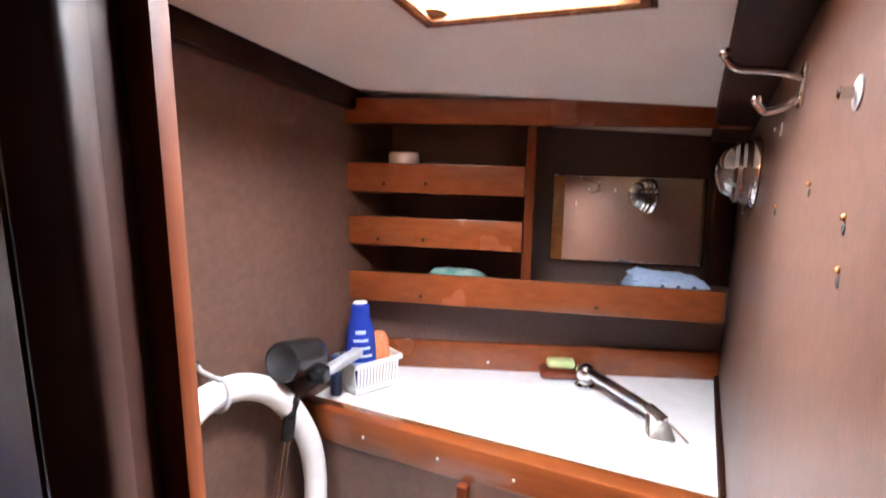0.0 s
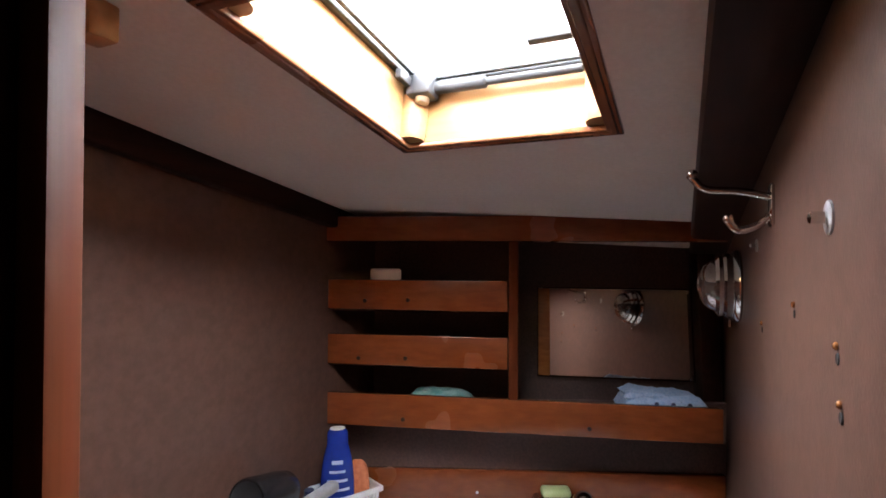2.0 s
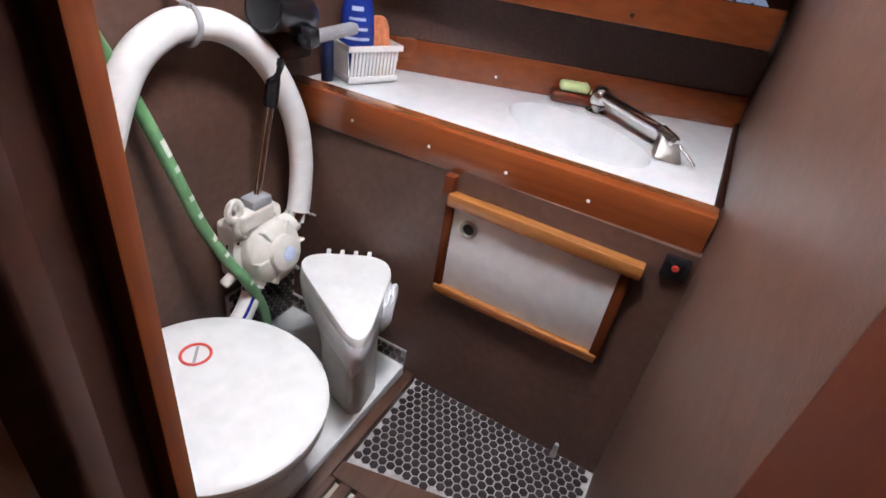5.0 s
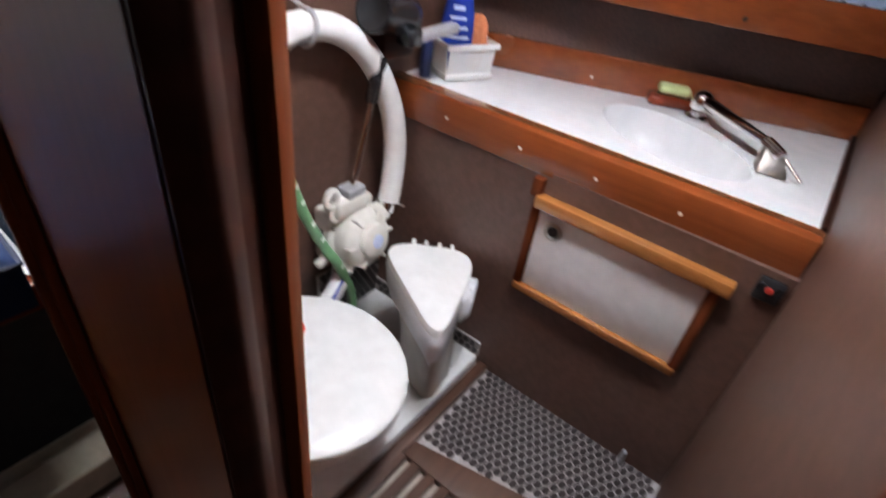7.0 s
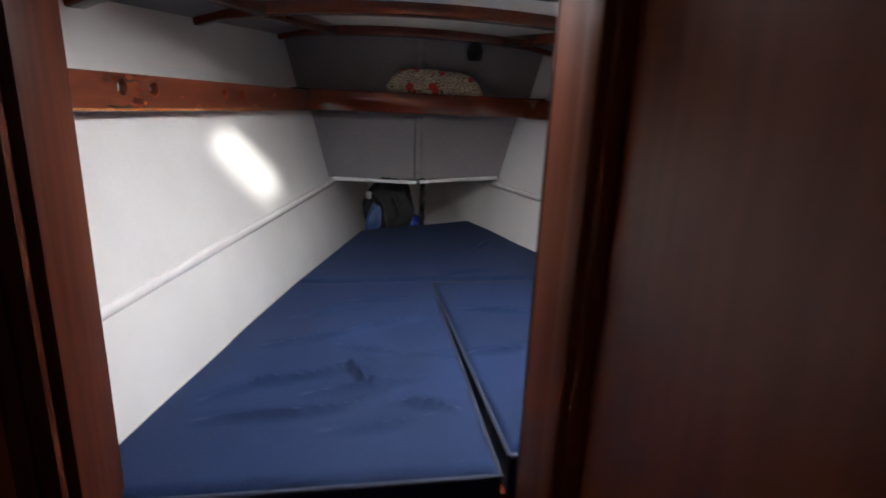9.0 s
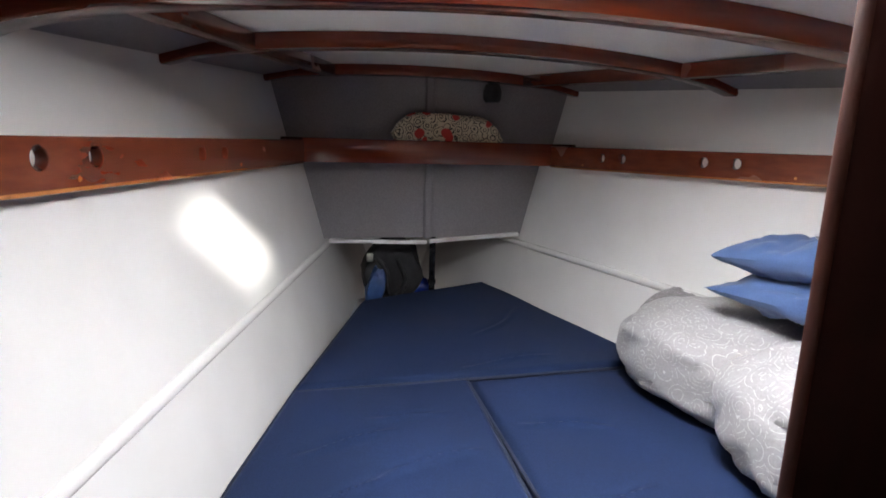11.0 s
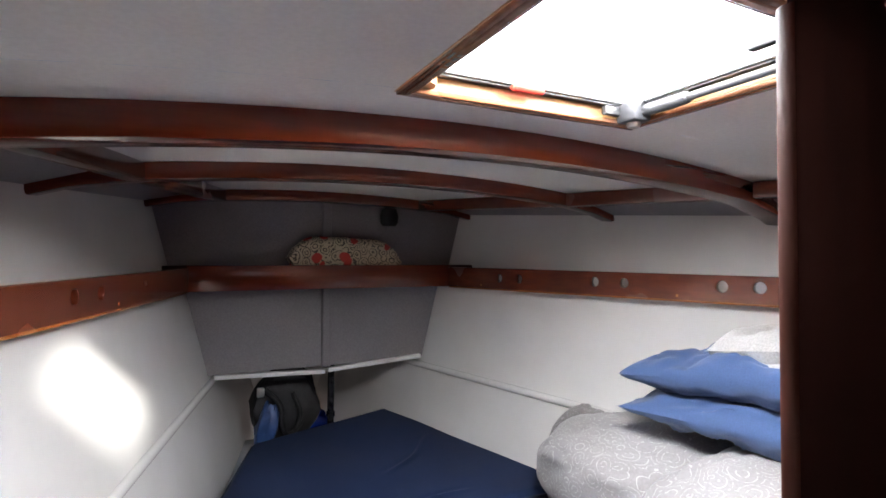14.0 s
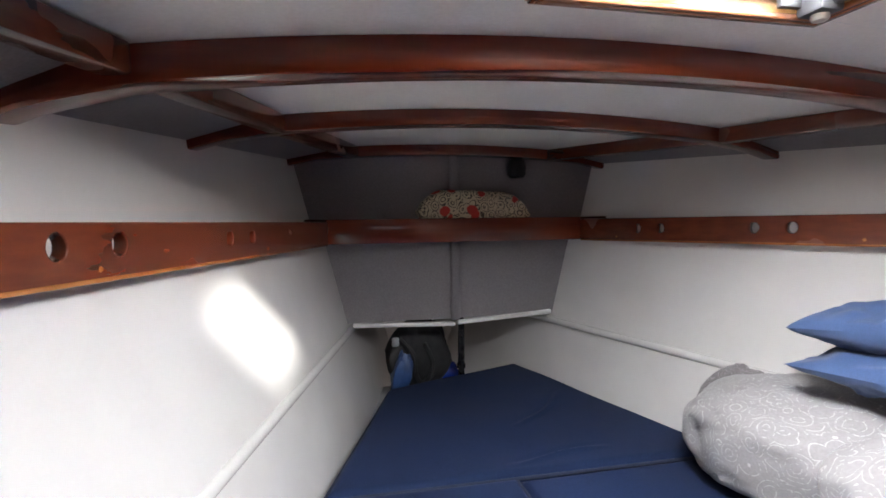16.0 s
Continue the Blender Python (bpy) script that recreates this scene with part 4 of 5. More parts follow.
part("tail_screw", lathe([(0, 0), (0.008, 0), (0.008, 0.004), (0, 0.006)], along((0.365, YL - 0.001, 0.880), (0.365, 0, 0.880)), 14), CHROME, cl)

PC = Vector((0.490, 1.388, 0.352))
pump = thing("bilge_pump", tuple(PC), "cream plastic hand operated diaphragm pump on the wall", "pump")
pax = Vector((0.02, -0.94, 0.22)).normalized()
pm = along(PC - pax * 0.035, PC + pax) @ Matrix.Scale(1.22, 4)
part("body", lathe([(0, -0.03), (0.055, -0.03), (0.066, -0.012), (0.068, 0.0), (0.068, 0.020), (0.060, 0.028), (0.058, 0.052), (0.048, 0.064), (0.034, 0.068), (0.033, 0.078), (0.028, 0.082), (0, 0.083)], pm, 32), PUMP_W, pump)
part("gasket", lathe([(0.060, 0.003), (0.0695, 0.003), (0.0695, 0.006), (0.060, 0.006)], pm, 32), BLACKM, pump, "black rubber seam")
part("badge", lathe([(0, 0.0832), (0.014, 0.0832), (0.013, 0.0842), (0, 0.0842)], pm, 20), LABEL, pump)
for i in range(8):
    a = 2 * math.pi * i / 8 + 0.2
    part("bolt", lathe([(0, 0.018), (0.0055, 0.018), (0.0055, 0.029), (0, 0.030)], pm @ Matrix.Translation((0.0605 * math.cos(a), 0.0605 * math.sin(a), 0)), 6), CHROME, pump)
part("outlet", rod(PC + Vector((0.045, 0.0, 0.030)), (0.576, 1.382, 0.396), 0.028, 0.0245, 20), PUMP_W, pump)
part("inlet", rod(PC + Vector((-0.030, 0.0, -0.050)), (0.428, 1.370, 0.292), 0.024, 0.022, 20), PUMP_W, pump)
part("mount", box((PC.x - 0.075, 1.405, PC.z - 0.060), (PC.x + 0.070, YL, PC.z + 0.080), 0.012, seg=3), PUMP_W, pump)
part("yoke", box((0.418, 1.378, 0.425), (0.512, 1.426, 0.468), 0.010, seg=3), PUMP_W, pump)
part("lever_seat", box((0.452, 1.380, 0.462), (0.506, 1.420, 0.486), 0.006, seg=2), GREYPL, pump, "grey lever socket")
for ex, ez in ((0.414, 0.478), (0.428, 0.440)):
    eye = [Vector((ex + 0.016 * math.cos(a), 1.392, ez + 0.020 * math.sin(a))) for a in (2 * math.pi * i / 22 for i in range(23))]
    part("yoke_eye", tube(eye, 0.0075, 10), PUMP_W, pump)
part("foot_lug", rod(PC + Vector((-0.070, 0.03, -0.045)), PC + Vector((-0.098, 0.035, -0.062)), 0.012, seg=14), PUMP_W, pump)
for i in range(6):
    a = 2 * math.pi * i / 6
    part("rib", box((0.030, -0.003, 0.050), (0.058, 0.003, 0.068), 0.002, pm @ Matrix.Rotation(a, 4, "Z")), PUMP_W, pump)
part("lever", rod((0.480, 1.400, 0.475), (0.520, 1.390, 0.673), 0.0075, seg=14), CHROME, pump, "chrome lever")
part("grip", lathe([(0, 0), (0.012, 0), (0.014, 0.01), (0.013, 0.06), (0.016, 0.083), (0.013, 0.092), (0, 0.094)], along((0.519, 1.390, 0.668), (0.540, 1.389, 0.760)), 18), BLACK, pump, "black rubber grip")

gh = thing("green_hose", (0.4, 1.43, 0.5), "green garden hose with chalky scuffs along the wall", "hose")
gp = spline([(0.225, 1.443, 0.86), (0.278, 1.43, 0.718), (0.309, 1.41, 0.596), (0.335, 1.39, 0.485), (0.372, 1.37, 0.386), (0.397, 1.355, 0.334), (0.44, 1.355, 0.216), (0.455, 1.360, 0.06)], 12)
part("hose", tube(gp, 0.0115, 14), HOSE_G, gh)
rng = random.Random(4)
for i in range(9):
    k = rng.randint(14, 62)
    part("scuff", tube([gp[k] + Vector((0.002, -0.0035, 0.0)), gp[k + 1] + Vector((0.002, -0.0035, 0.0))], 0.0088, 10), CHALK, gh)
lo = thing("lower_hose", (0.5, 1.36, 0.1), "white sanitation hose with a blue stripe to the toilet", "hose")
lp = spline([(0.430, 1.371, 0.296), (0.412, 1.366, 0.272), (0.385, 1.362, 0.245), (0.345, 1.358, 0.215), (0.300, 1.36, 0.150), (0.270, 1.36, 0.080)], 8)
part("hose", tube(lp, 0.0215, 18), HOSE_W, lo)
part("stripe", tube([p + Vector((-0.004, -0.0160, 0.0140)) for p in lp[3:24]], 0.0035, 6), BOTTLE_B, lo, "blue line")
part("hose_clamp", rod(lp[1], lp[4], 0.0255, seg=20, round_end=False), CHROME, lo)

TC = Vector((0.187, 1.219, 0.0))
toilet = thing("toilet", (TC.x, TC.y, 0.05), "white marine toilet with its lid closed", "toilet")
part("bowl", lathe([(0, 0.05), (0.085, 0.05), (0.085, 0.09), (0.075, 0.13), (0.10, 0.19), (0.15, 0.235), (0.165, 0.25), (0, 0.25)], Matrix.Translation((TC.x, TC.y, 0)) @ Matrix.Diagonal((1.0, 1.06, 1, 1)), 36), PLASTIC_W, toilet)
part("seat", lathe([(0, 0.250), (0.172, 0.250), (0.179, 0.255), (0.179, 0.264), (0.172, 0.268), (0, 0.268)], Matrix.Translation((TC.x, TC.y, 0)) @ Matrix.Diagonal((1.02, 1.12, 1, 1)), 48), PLASTIC_W, toilet)
part("lid", lathe([(0, 0.270), (0.176, 0.270), (0.182, 0.275), (0.182, 0.284), (0.174, 0.291), (0.14, 0.294), (0, 0.296)], Matrix.Translation((TC.x, TC.y, 0)) @ Matrix.Diagonal((1.02, 1.12, 1, 1)), 48), PLASTIC_W, toilet)
for y in (1.37, 1.41):
    part("hinge", box((0.13, y - 0.014, 0.262), (0.175, y + 0.014, 0.312), 0.006, seg=3), PLASTIC_W, toilet)
stick = [Vector((0.222 + 0.026 * math.cos(a), 1.302 + 0.026 * math.sin(a), 0.2960)) for a in (2 * math.pi * i / 30 for i in range(31))]
part("warning_ring", tube(stick, 0.0028, 8), RED, toilet, "red warning ring sticker")
part("warning_bar", box((-0.020, -0.0025, 0.2950), (0.020, 0.0025, 0.2962), 0.0, Matrix.Translation((0.222, 1.302, 0)) @ Matrix.Rotation(radians(40), 4, "Z")), GREYPL, toilet)
structure("toilet_plinth", prism([(-0.09, 1.078), (0.636, 1.084), (0.640, YL), (-0.09, YL)], 0.0, 0.055, 0.006), PAINT_W, "white painted plinth under the toilet", "floor", True)
structure("trim_plinth_edge", box((-0.09, 1.048, 0.0), (0.634, 1.0775, 0.046), 0.004), SOLE, "worn brown edge board below the toilet plinth", "trim", True)

# pedal bin with liner
bin_ = thing("waste_bin", (0.57, 1.20, 0.055), "beige waste bin with a white triangular lid and liner", "bin")


def tri(scale, n=8):
    """A rounded triangle about the bin's middle."""
    c = Vector((0.522, 1.178))
    cs = [Vector((0.520, 1.352)), Vector((0.662, 1.152)), Vector((0.352, 1.030))]
    out = []
    for i in range(3):
        a, b, d = cs[i - 1], cs[i], cs[(i + 1) % 3]
        r = 0.095
        p, q = b + (a - b).normalized() * r, b + (d - b).normalized() * r
        for k in range(n + 1):
            t = k / n
            out.append(((1 - t) ** 2 * p + 2 * t * (1 - t) * b + t * t * q - c) * scale + c)
    return out


def loft(levels, cap=True):
    bm = bmesh.new()
    rings = [[bm.verts.new((q.x, q.y, z + (dz(i) if dz else 0))) for i, q in enumerate(tri(s))] for s, z, dz in levels]
    n = len(rings[0])
    for a, b in zip(rings, rings[1:]):
        for i in range(n):
            bm.faces.new((a[i], a[(i + 1) % n], b[(i + 1) % n], b[i]))
    if cap:
        bm.faces.new(rings[0][::-1]), bm.faces.new(rings[-1])
    return bm


bm = bmesh.new()
rings = []
for sc_, z in ((0.56, 0.056), (0.60, 0.062), (0.74, 0.190), (0.90, 0.318)):
    k = (0.33 - z) / 0.275
    edge = tri(sc_)
    mid = sum(edge, Vector((0, 0))) / len(edge)
    ring = []
    for p in edge:
        d = (p - mid).normalized() * 0.062
        p = mid + (p - mid) * (1 - 0.85 * k) + d * 0.85 * k
        ring.append(bm.verts.new((p.x - 0.030 * k, p.y - 0.036 * k, z)))
    rings.append(ring)
for a, b in zip(rings, rings[1:]):
    for k in range(len(a)):
        bm.faces.new((a[k], a[(k + 1) % len(a)], b[(k + 1) % len(a)], b[k]))
bm.faces.new(rings[0][::-1]), bm.faces.new(rings[-1])
part("body", bm, mat("beige_bin_plastic", (0.36, 0.32, 0.27), (0.44, 0.40, 0.34), 0.3, scale=20, blotch=0.06), bin_)
part("liner", loft([(0.965, 0.248, lambda i: 0.012 * math.sin(i * 1.3) + 0.007 * math.sin(i * 2.9)), (1.0, 0.285, lambda i: 0.006 * math.sin(i * 2.1)), (1.03, 0.312, None), (1.0, 0.326, None)], False), FILM, bin_, "thin white plastic liner folded over the rim")
part("liner_fold", cushion(0.085, 0.034, 0.105, 2.6, Matrix.Translation((0.552, 1.112, 0.240)) @ Matrix.Rotation(radians(24), 4, "Z") @ Matrix.Rotation(radians(8), 4, "X"), 0.012, 22, 0.1, 2.0, 0.008), FILM, bin_, "gathered fold of the liner")
part("lid", loft([(0.97, 0.322, None), (1.0, 0.326, None), (1.0, 0.340, None), (0.98, 0.346, None), (0.90, 0.349, None)]), PLASTIC_W, bin_, "white triangular lid")
for i in range(4):
    a = Vector((0.572, 1.284)) + (Vector((0.622, 1.206)) - Vector((0.572, 1.284))) * (i / 3)
    part("hinge_lug", box((-0.004, -0.005, 0.330), (0.016, 0.005, 0.346), 0.002, Matrix.Translation((a.x, a.y, 0)) @ Matrix.Rotation(radians(32), 4, "Z")), PLASTIC_W, bin_)

# things on the shelves
jar = thing("cream_jar", tuple(shelf_frame(0.15, 1.166, 0.07).translation), "small white cosmetics jar on the top shelf", "jar")
jm = Matrix.Translation(shelf_frame(0.135, 1.166, 0.045).translation)
part("body", lathe([(0, 0), (0.034, 0), (0.036, 0.01), (0.036, 0.062), (0, 0.064)], jm, 28), PLASTIC_W, jar)
part("lid", lathe([(0, 0.0645), (0.038, 0.0645), (0.038, 0.086), (0.034, 0.090), (0, 0.090)], jm, 28), PLASTIC_W, jar)
part("label_bar", box((-0.014, -0.0375, 0.022), (0.010, -0.0355, 0.034), 0.0, jm), GREYPL, jar)
pk = thing("cloth_packet", tuple(shelf_frame(0.25, 0.89, 0.07).translation), "teal and white folded packet on the lower shelf", "packet")
part("wrap", cushion(0.17, 0.09, 0.066, 4, shelf_frame(0.27, 0.890, 0.075) @ Matrix.Rotation(radians(-90), 4, "X"), 0.008, 14, 0.1), TEALCLOTH, pk)
cloth = thing("folded_cloth", tuple(shelf_frame(0.77, 0.89, 0.08).translation), "light blue spotted cloth crumpled on the shelf", "cloth")
cmx = shelf_frame(0.795, 0.892, 0.085) @ Matrix.Rotation(radians(-90), 4, "X")
part("lower_fold", cushion(0.20, 0.12, 0.078, 5, cmx, 0.010, 24, 0.12, 3.0), BLUECLOTH, cloth)
part("upper_fold", cushion(0.15, 0.09, 0.034, 4, cmx @ Matrix.Translation((-0.02, 0, 0.048)) @ Matrix.Rotation(radians(6), 4, "Y"), 0.009, 20, 0.15, 7.0), BLUECLOTH, cloth)
for i in range(12):
    q = cmx @ Vector((-0.04 + 0.018 * (i % 6), -0.045 - 0.008 * (i % 2), 0.045 + 0.016 * (i // 6)))
    part("spot", lathe([(0, 0), (0.0055, 0.0005), (0.0045, 0.0035), (0, 0.004)], along(q, q + BN + Vector((0, 0, 0.6))), 8), NAVYPL, cloth)

# dome lamp, hook and fixings on the aft wall
lamp = thing("dome_lamp", (0.92, YR, 1.235), "round chrome bulkhead lamp with a glass dome, switched off", "lamp")
lm = along((0.92, YR, 1.235), (0.92, 2, 1.235))
part("base", lathe([(0, 0), (0.066, 0), (0.068, 0.004), (0.066, 0.010), (0.060, 0.014), (0.062, 0.024), (0.056, 0.030), (0, 0.030)], lm, 36), CHROME, lamp)
part("ring", lathe([(0.050, 0.030), (0.057, 0.030), (0.058, 0.036), (0.052, 0.042), (0.048, 0.042)], lm, 36), CHROME, lamp)
part("dome", lathe([(0.050, 0.036), (0.046, 0.050), (0.036, 0.062), (0.020, 0.069), (0, 0.071)], lm, 36), LCHROME, lamp, "ribbed clear glass dome")
for i in range(5):
    r = 0.012 + 0.008 * i
    part("dome_rib", lathe([(r - 0.0025, 0.071 - 0.55 * r * r / 0.05 - 0.001), (r, 0.0735 - 0.55 * r * r / 0.05), (r + 0.0025, 0.071 - 0.55 * r * r / 0.05 - 0.001)], lm, 30), LCHROME, lamp)
part("switch_pin", rod((0.92, YR + 0.016, 1.172), (0.92, YR + 0.016, 1.158), 0.003, seg=10), CHROME, lamp)
hook = thing("coat_hook", (0.505, YR, 1.345), "chrome double coat hook on the wall", "hook")
part("plate", box((0.492, YR, 1.325), (0.518, YR + 0.004, 1.375), 0.003), CHROME, hook)
part("upper_arm", tube(spline([(0.505, YR + 0.003, 1.360), (0.505, YR + 0.035, 1.368), (0.505, YR + 0.070, 1.372), (0.505, YR + 0.085, 1.386)], 6), 0.0045, 10), CHROME, hook)
part("upper_knob", lathe([(0.007 * math.sin(math.pi * i / 8), -0.007 * math.cos(math.pi * i / 8)) for i in range(9)], Matrix.Translation((0.505, YR + 0.085, 1.390)), 14), CHROME, hook)
part("lower_arm", tube(spline([(0.505, YR + 0.003, 1.338), (0.505, YR + 0.018, 1.326), (0.505, YR + 0.036, 1.322), (0.505, YR + 0.046, 1.332)], 6), 0.0045, 10), CHROME, hook)
part("lower_knob", lathe([(0.006 * math.sin(math.pi * i / 8), -0.006 * math.cos(math.pi * i / 8)) for i in range(9)], Matrix.Translation((0.505, YR + 0.046, 1.335)), 14), CHROME, hook)
screw("wall_bolt", (0.242, YR, 1.318), (0, 1, 0), 0.0048, 0.0125, "steel bolt with a large washer in the wall", 0.010)
screw("wall_bolt", (0.655, YR, 1.306), (0, 1, 0), 0.003, 0.009, "steel bolt with a washer in the wall", 0.006)
for x, z in ((0.374, 1.246), (0.222, 1.231), (0.214, 1.194), (0.60, 1.203)):
    hl = screw("wall_plug", (x, YR, z), (0, 1, 0), 0.0028, 0.0, "brass screw beside an old hole in the vinyl", 0.0, OAKTRIM)
    part("hole", lathe([(0, 0.0004), (0.0042, 0.0004), (0.0036, 0.0012), (0, 0.0008)], along((x - 0.001, YR, z - 0.0085), (x - 0.001, 2, z - 0.0085)), 12), BLACKM, hl)
blk = tagged(part("ceiling_block", box((0.082, 1.150, 1.486), (0.112, 1.182, 1.524), 0.004), TEAK), "golden wooden block under the ceiling", "block")
peg = thing("door_stop", (0.6, 0.66, 0.022), "small grey rubber door stop by the cupboard", "door stop")
part("stem", rod((0.625, 0.672, 0.03), (0.622, 0.672, 0.075), 0.007, 0.005, 12), GREYPL, peg)

# grating in the washroom doorway
gr = thing("floor_grating", (0.13, 0.8, 0.0), "brown wooden floor grating with rounded slots", "grating")
part("drip_pan", box((-0.085, 0.60, 0.0224), (0.335, 1.046, 0.026), 0.0), GRATEPAN, gr, "pale pan below")
part("end_rail", box((-0.085, 0.60, 0.026), (-0.045, 1.046, 0.046), 0.003), SOLE, gr)
part("end_rail", prism([(0.300, 0.60), (0.440, 0.60), (0.340, 1.046), (0.300, 1.046)], 0.026, 0.046, 0.003), SOLE, gr)
for i in range(12):
    y = 0.612 + i * 0.0395
    part("slat", box((-0.045, y - 0.0125, 0.027), (0.300, y + 0.0125, 0.045), 0.003), SOLE, gr)


# ================================================================ fore cabin
def rail_pt(s, y, z, inset=0.0):
    return Vector((s * (hull_x(y, 1.07) - inset), y, z))


def fiddle_rail(name, s, y0, y1, holes, label):
    """A board with pairs of round finger holes, standing off the hull on a narrow shelf."""
    a, b = rail_pt(s, y0, 1.066), rail_pt(s, y1, 1.066)
    m = plane_frame(a, b - a, (0, 0, 1))
    L = (b - a).length
    k = L / (y1 - y0)
    hs = [disc((y - y0) * k, 0.040, 0.0165, 24) for y in holes]
    root = thing(name, tuple(a), label, "rail", group="shelf rails")
    part("board", holed([(0, 0), (L, 0.004), (L, 0.076), (0, 0.060)], hs, 0.018, m, 0.002), RAILWOOD, root, smooth=False)
    part("shelf", box((0, 0.006, -0.040 if s < 0 else 0.009), (L, 0.012, -0.009 if s < 0 else 0.040), 0.0, m), RAILWOOD, root)
    part("edge_bead", box((0, -0.004, -0.010), (L, 0.002, 0.010), 0.002, m), OAKTRIM, root, "pale lower edge")
    for y in (holes[0] + 0.07, holes[-1] + 0.09, (holes[0] + holes[-1]) / 2):
        side = -0.009 if s > 0 else 0.009
        nrm = -1 if s > 0 else 1
        p = m @ Vector(((y - y0) * k, 0.012, side))
        q = m @ Vector(((y - y0) * k, 0.012, side + nrm))
        part("screw_plug", lathe([(0, 0), (0.004, 0), (0.003, 0.0012), (0, 0.0014)], along(p, q), 10), OAKTRIM, root)
    return root


fiddle_rail("shelf_rail", -1, 1.53, 3.16, (1.545, 1.645, 1.950, 2.052, 2.375, 2.485), "varnished mahogany shelf rail with round finger holes")
fiddle_rail("shelf_rail", 1, 1.53, 3.16, (1.62, 1.72, 2.062, 2.145, 2.407, 2.502, 2.798, 2.890), "varnished mahogany shelf rail with round finger holes")

bow = thing("bow_shelf", (0, 3.17, 1.07), "varnished mahogany shelf across the bow bulkhead", "shelf")
part("front_board", box((-0.480, 3.160, 1.066), (0.480, 3.178, 1.152), 0.003), MAHOG_X, bow)
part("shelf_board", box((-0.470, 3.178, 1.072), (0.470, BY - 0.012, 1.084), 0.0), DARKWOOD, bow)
# added dark blocks paint the shaded rail ends where they reach the bow
for s in (-1, 1):
    part("corner_block", box((-0.05, -0.012, 0.0), (0.05, 0.012, 0.086), 0.003, plane_frame((s * 0.506, 3.135, 1.066), (0.05 * s, -0.07, 0), Vector((0.07, 0.05 * s, 0)))), DARKWOOD, bow)

fp_ = thing("floral_pillow", (0.06, 3.225, 1.084), "small floral cotton pillow with red flowers on the bow shelf", "pillow")
fm = Matrix.Translation((0.060, 3.222, 1.086)) @ Matrix.Rotation(radians(2), 4, "Y")
part("case", cushion(0.43, 0.085, 0.168, 3.2, fm, 0.010, 26, 0.06, 2.0), FLORAL, fp_)

cl_ = thing("cabin_lamp", (0.245, 3.2, 1.33), "small black cabin lamp under the deck beam", "lamp")
part("shade", lathe([(0, 0.0), (0.026, 0.0), (0.034, 0.012), (0.036, 0.04), (0.028, 0.066), (0.012, 0.075), (0, 0.076)], Matrix.Translation((0.243, 3.235, 1.305)), 24), BLACKM, cl_)
part("stem", rod((0.243, 3.235, 1.378), (0.243, 3.235, 1.402), 0.008, seg=12), BLACKM, cl_)

# ---- berth
structure("berth_base", prism([(-0.74, 1.60), (0.74, 1.60), (0.40, 3.10), (0.30, 3.6), (-0.30, 3.6), (-0.40, 3.10)], 0.38, 0.428), PAINT_W, "white painted berth board under the cushions", "berth")
# solid black board: the shadow under the berth, painted
structure("berth_front", box((-0.76, 1.585, 0.0), (0.76, 1.60, 0.375)), BLACKM, "black board in place of the shaded opening below the berth", "berth")
structure("trim_berth_front", box((-0.76, 1.568, 0.375), (0.76, 1.602, 0.434), 0.006), MAHOG_X, "varnished mahogany edge of the berth", "trim", True)
structure("floor_cabin", box((-0.75, 1.515, -0.02), (0.75, 1.62, 0.045)), CREAM, "cream painted step at the berth", "floor")


def berth_cushion(name, outline, z0, z1, label, folds=(), n=34, gap=0.0):
    """A flat foam cushion: outline in four corners, soft rim, ridges where the cover has slackened."""
    p = [Vector(q) for q in outline]
    root = thing(name, (sum(q.x for q in p) / 4, sum(q.y for q in p) / 4, z0), label, "cushion", group="berth cushions")

    def at(u, v):
        return (p[0] * (1 - u) + p[1] * u) * (1 - v) + (p[3] * (1 - u) + p[2] * u) * v

    def top(u, v):
        q = at(u, v)
        e = min(min(u, 1 - u) * (p[1] - p[0]).length, min(v, 1 - v) * (p[3] - p[0]).length)
        z = z1 - 0.016 * max(0, 1 - e / 0.022) ** 2
        z += 0.004 * noise.noise(Vector((q.x * 4, q.y * 4, 1.7)))
        for fx, fy, ang, ln, h in folds:
            d = Vector((math.cos(ang), math.sin(ang)))
            r = q - Vector((fx, fy))
            a, c = r.dot(d), r.dot(Vector((-d.y, d.x)))
            c += 0.012 * math.sin(a * 16 + fx * 40)
            if abs(a) < ln:
                z += 2.4 * h * (math.exp(-(c / 0.009) ** 2) - 0.5 * math.exp(-((c - 0.018) / 0.010) ** 2)) * math.cos(a / ln * math.pi / 2)
        return (q.x, q.y, z)
    bm = grid_surface(n * 4, n * 4, top)
    rim = []
    nn = 24
    for (a, b) in ((0, 1), (1, 2), (2, 3), (3, 0)):
        for i in range(nn):
            rim.append(p[a] + (p[b] - p[a]) * (i / nn))
    part("top_cover", bm, CANVAS, root)
    bm = bmesh.new()
    r0 = [bm.verts.new((q.x, q.y, z0)) for q in rim]
    r1 = [bm.verts.new((q.x, q.y, z1 - 0.015)) for q in rim]
    for i in range(len(rim)):
        j = (i + 1) % len(rim)
        bm.faces.new((r0[i], r0[j], r1[j], r1[i]))
    bm.faces.new(r0[::-1])
    part("side_band", bm, CANVAS, root)
    line = [Vector((q.x, q.y, z1 - 0.014)) for q in rim] + [Vector((rim[0].x, rim[0].y, z1 - 0.014))]
    part("piping", tube(line, 0.0045, 8), CANVAS_D, root, "dark navy piping")
    return root


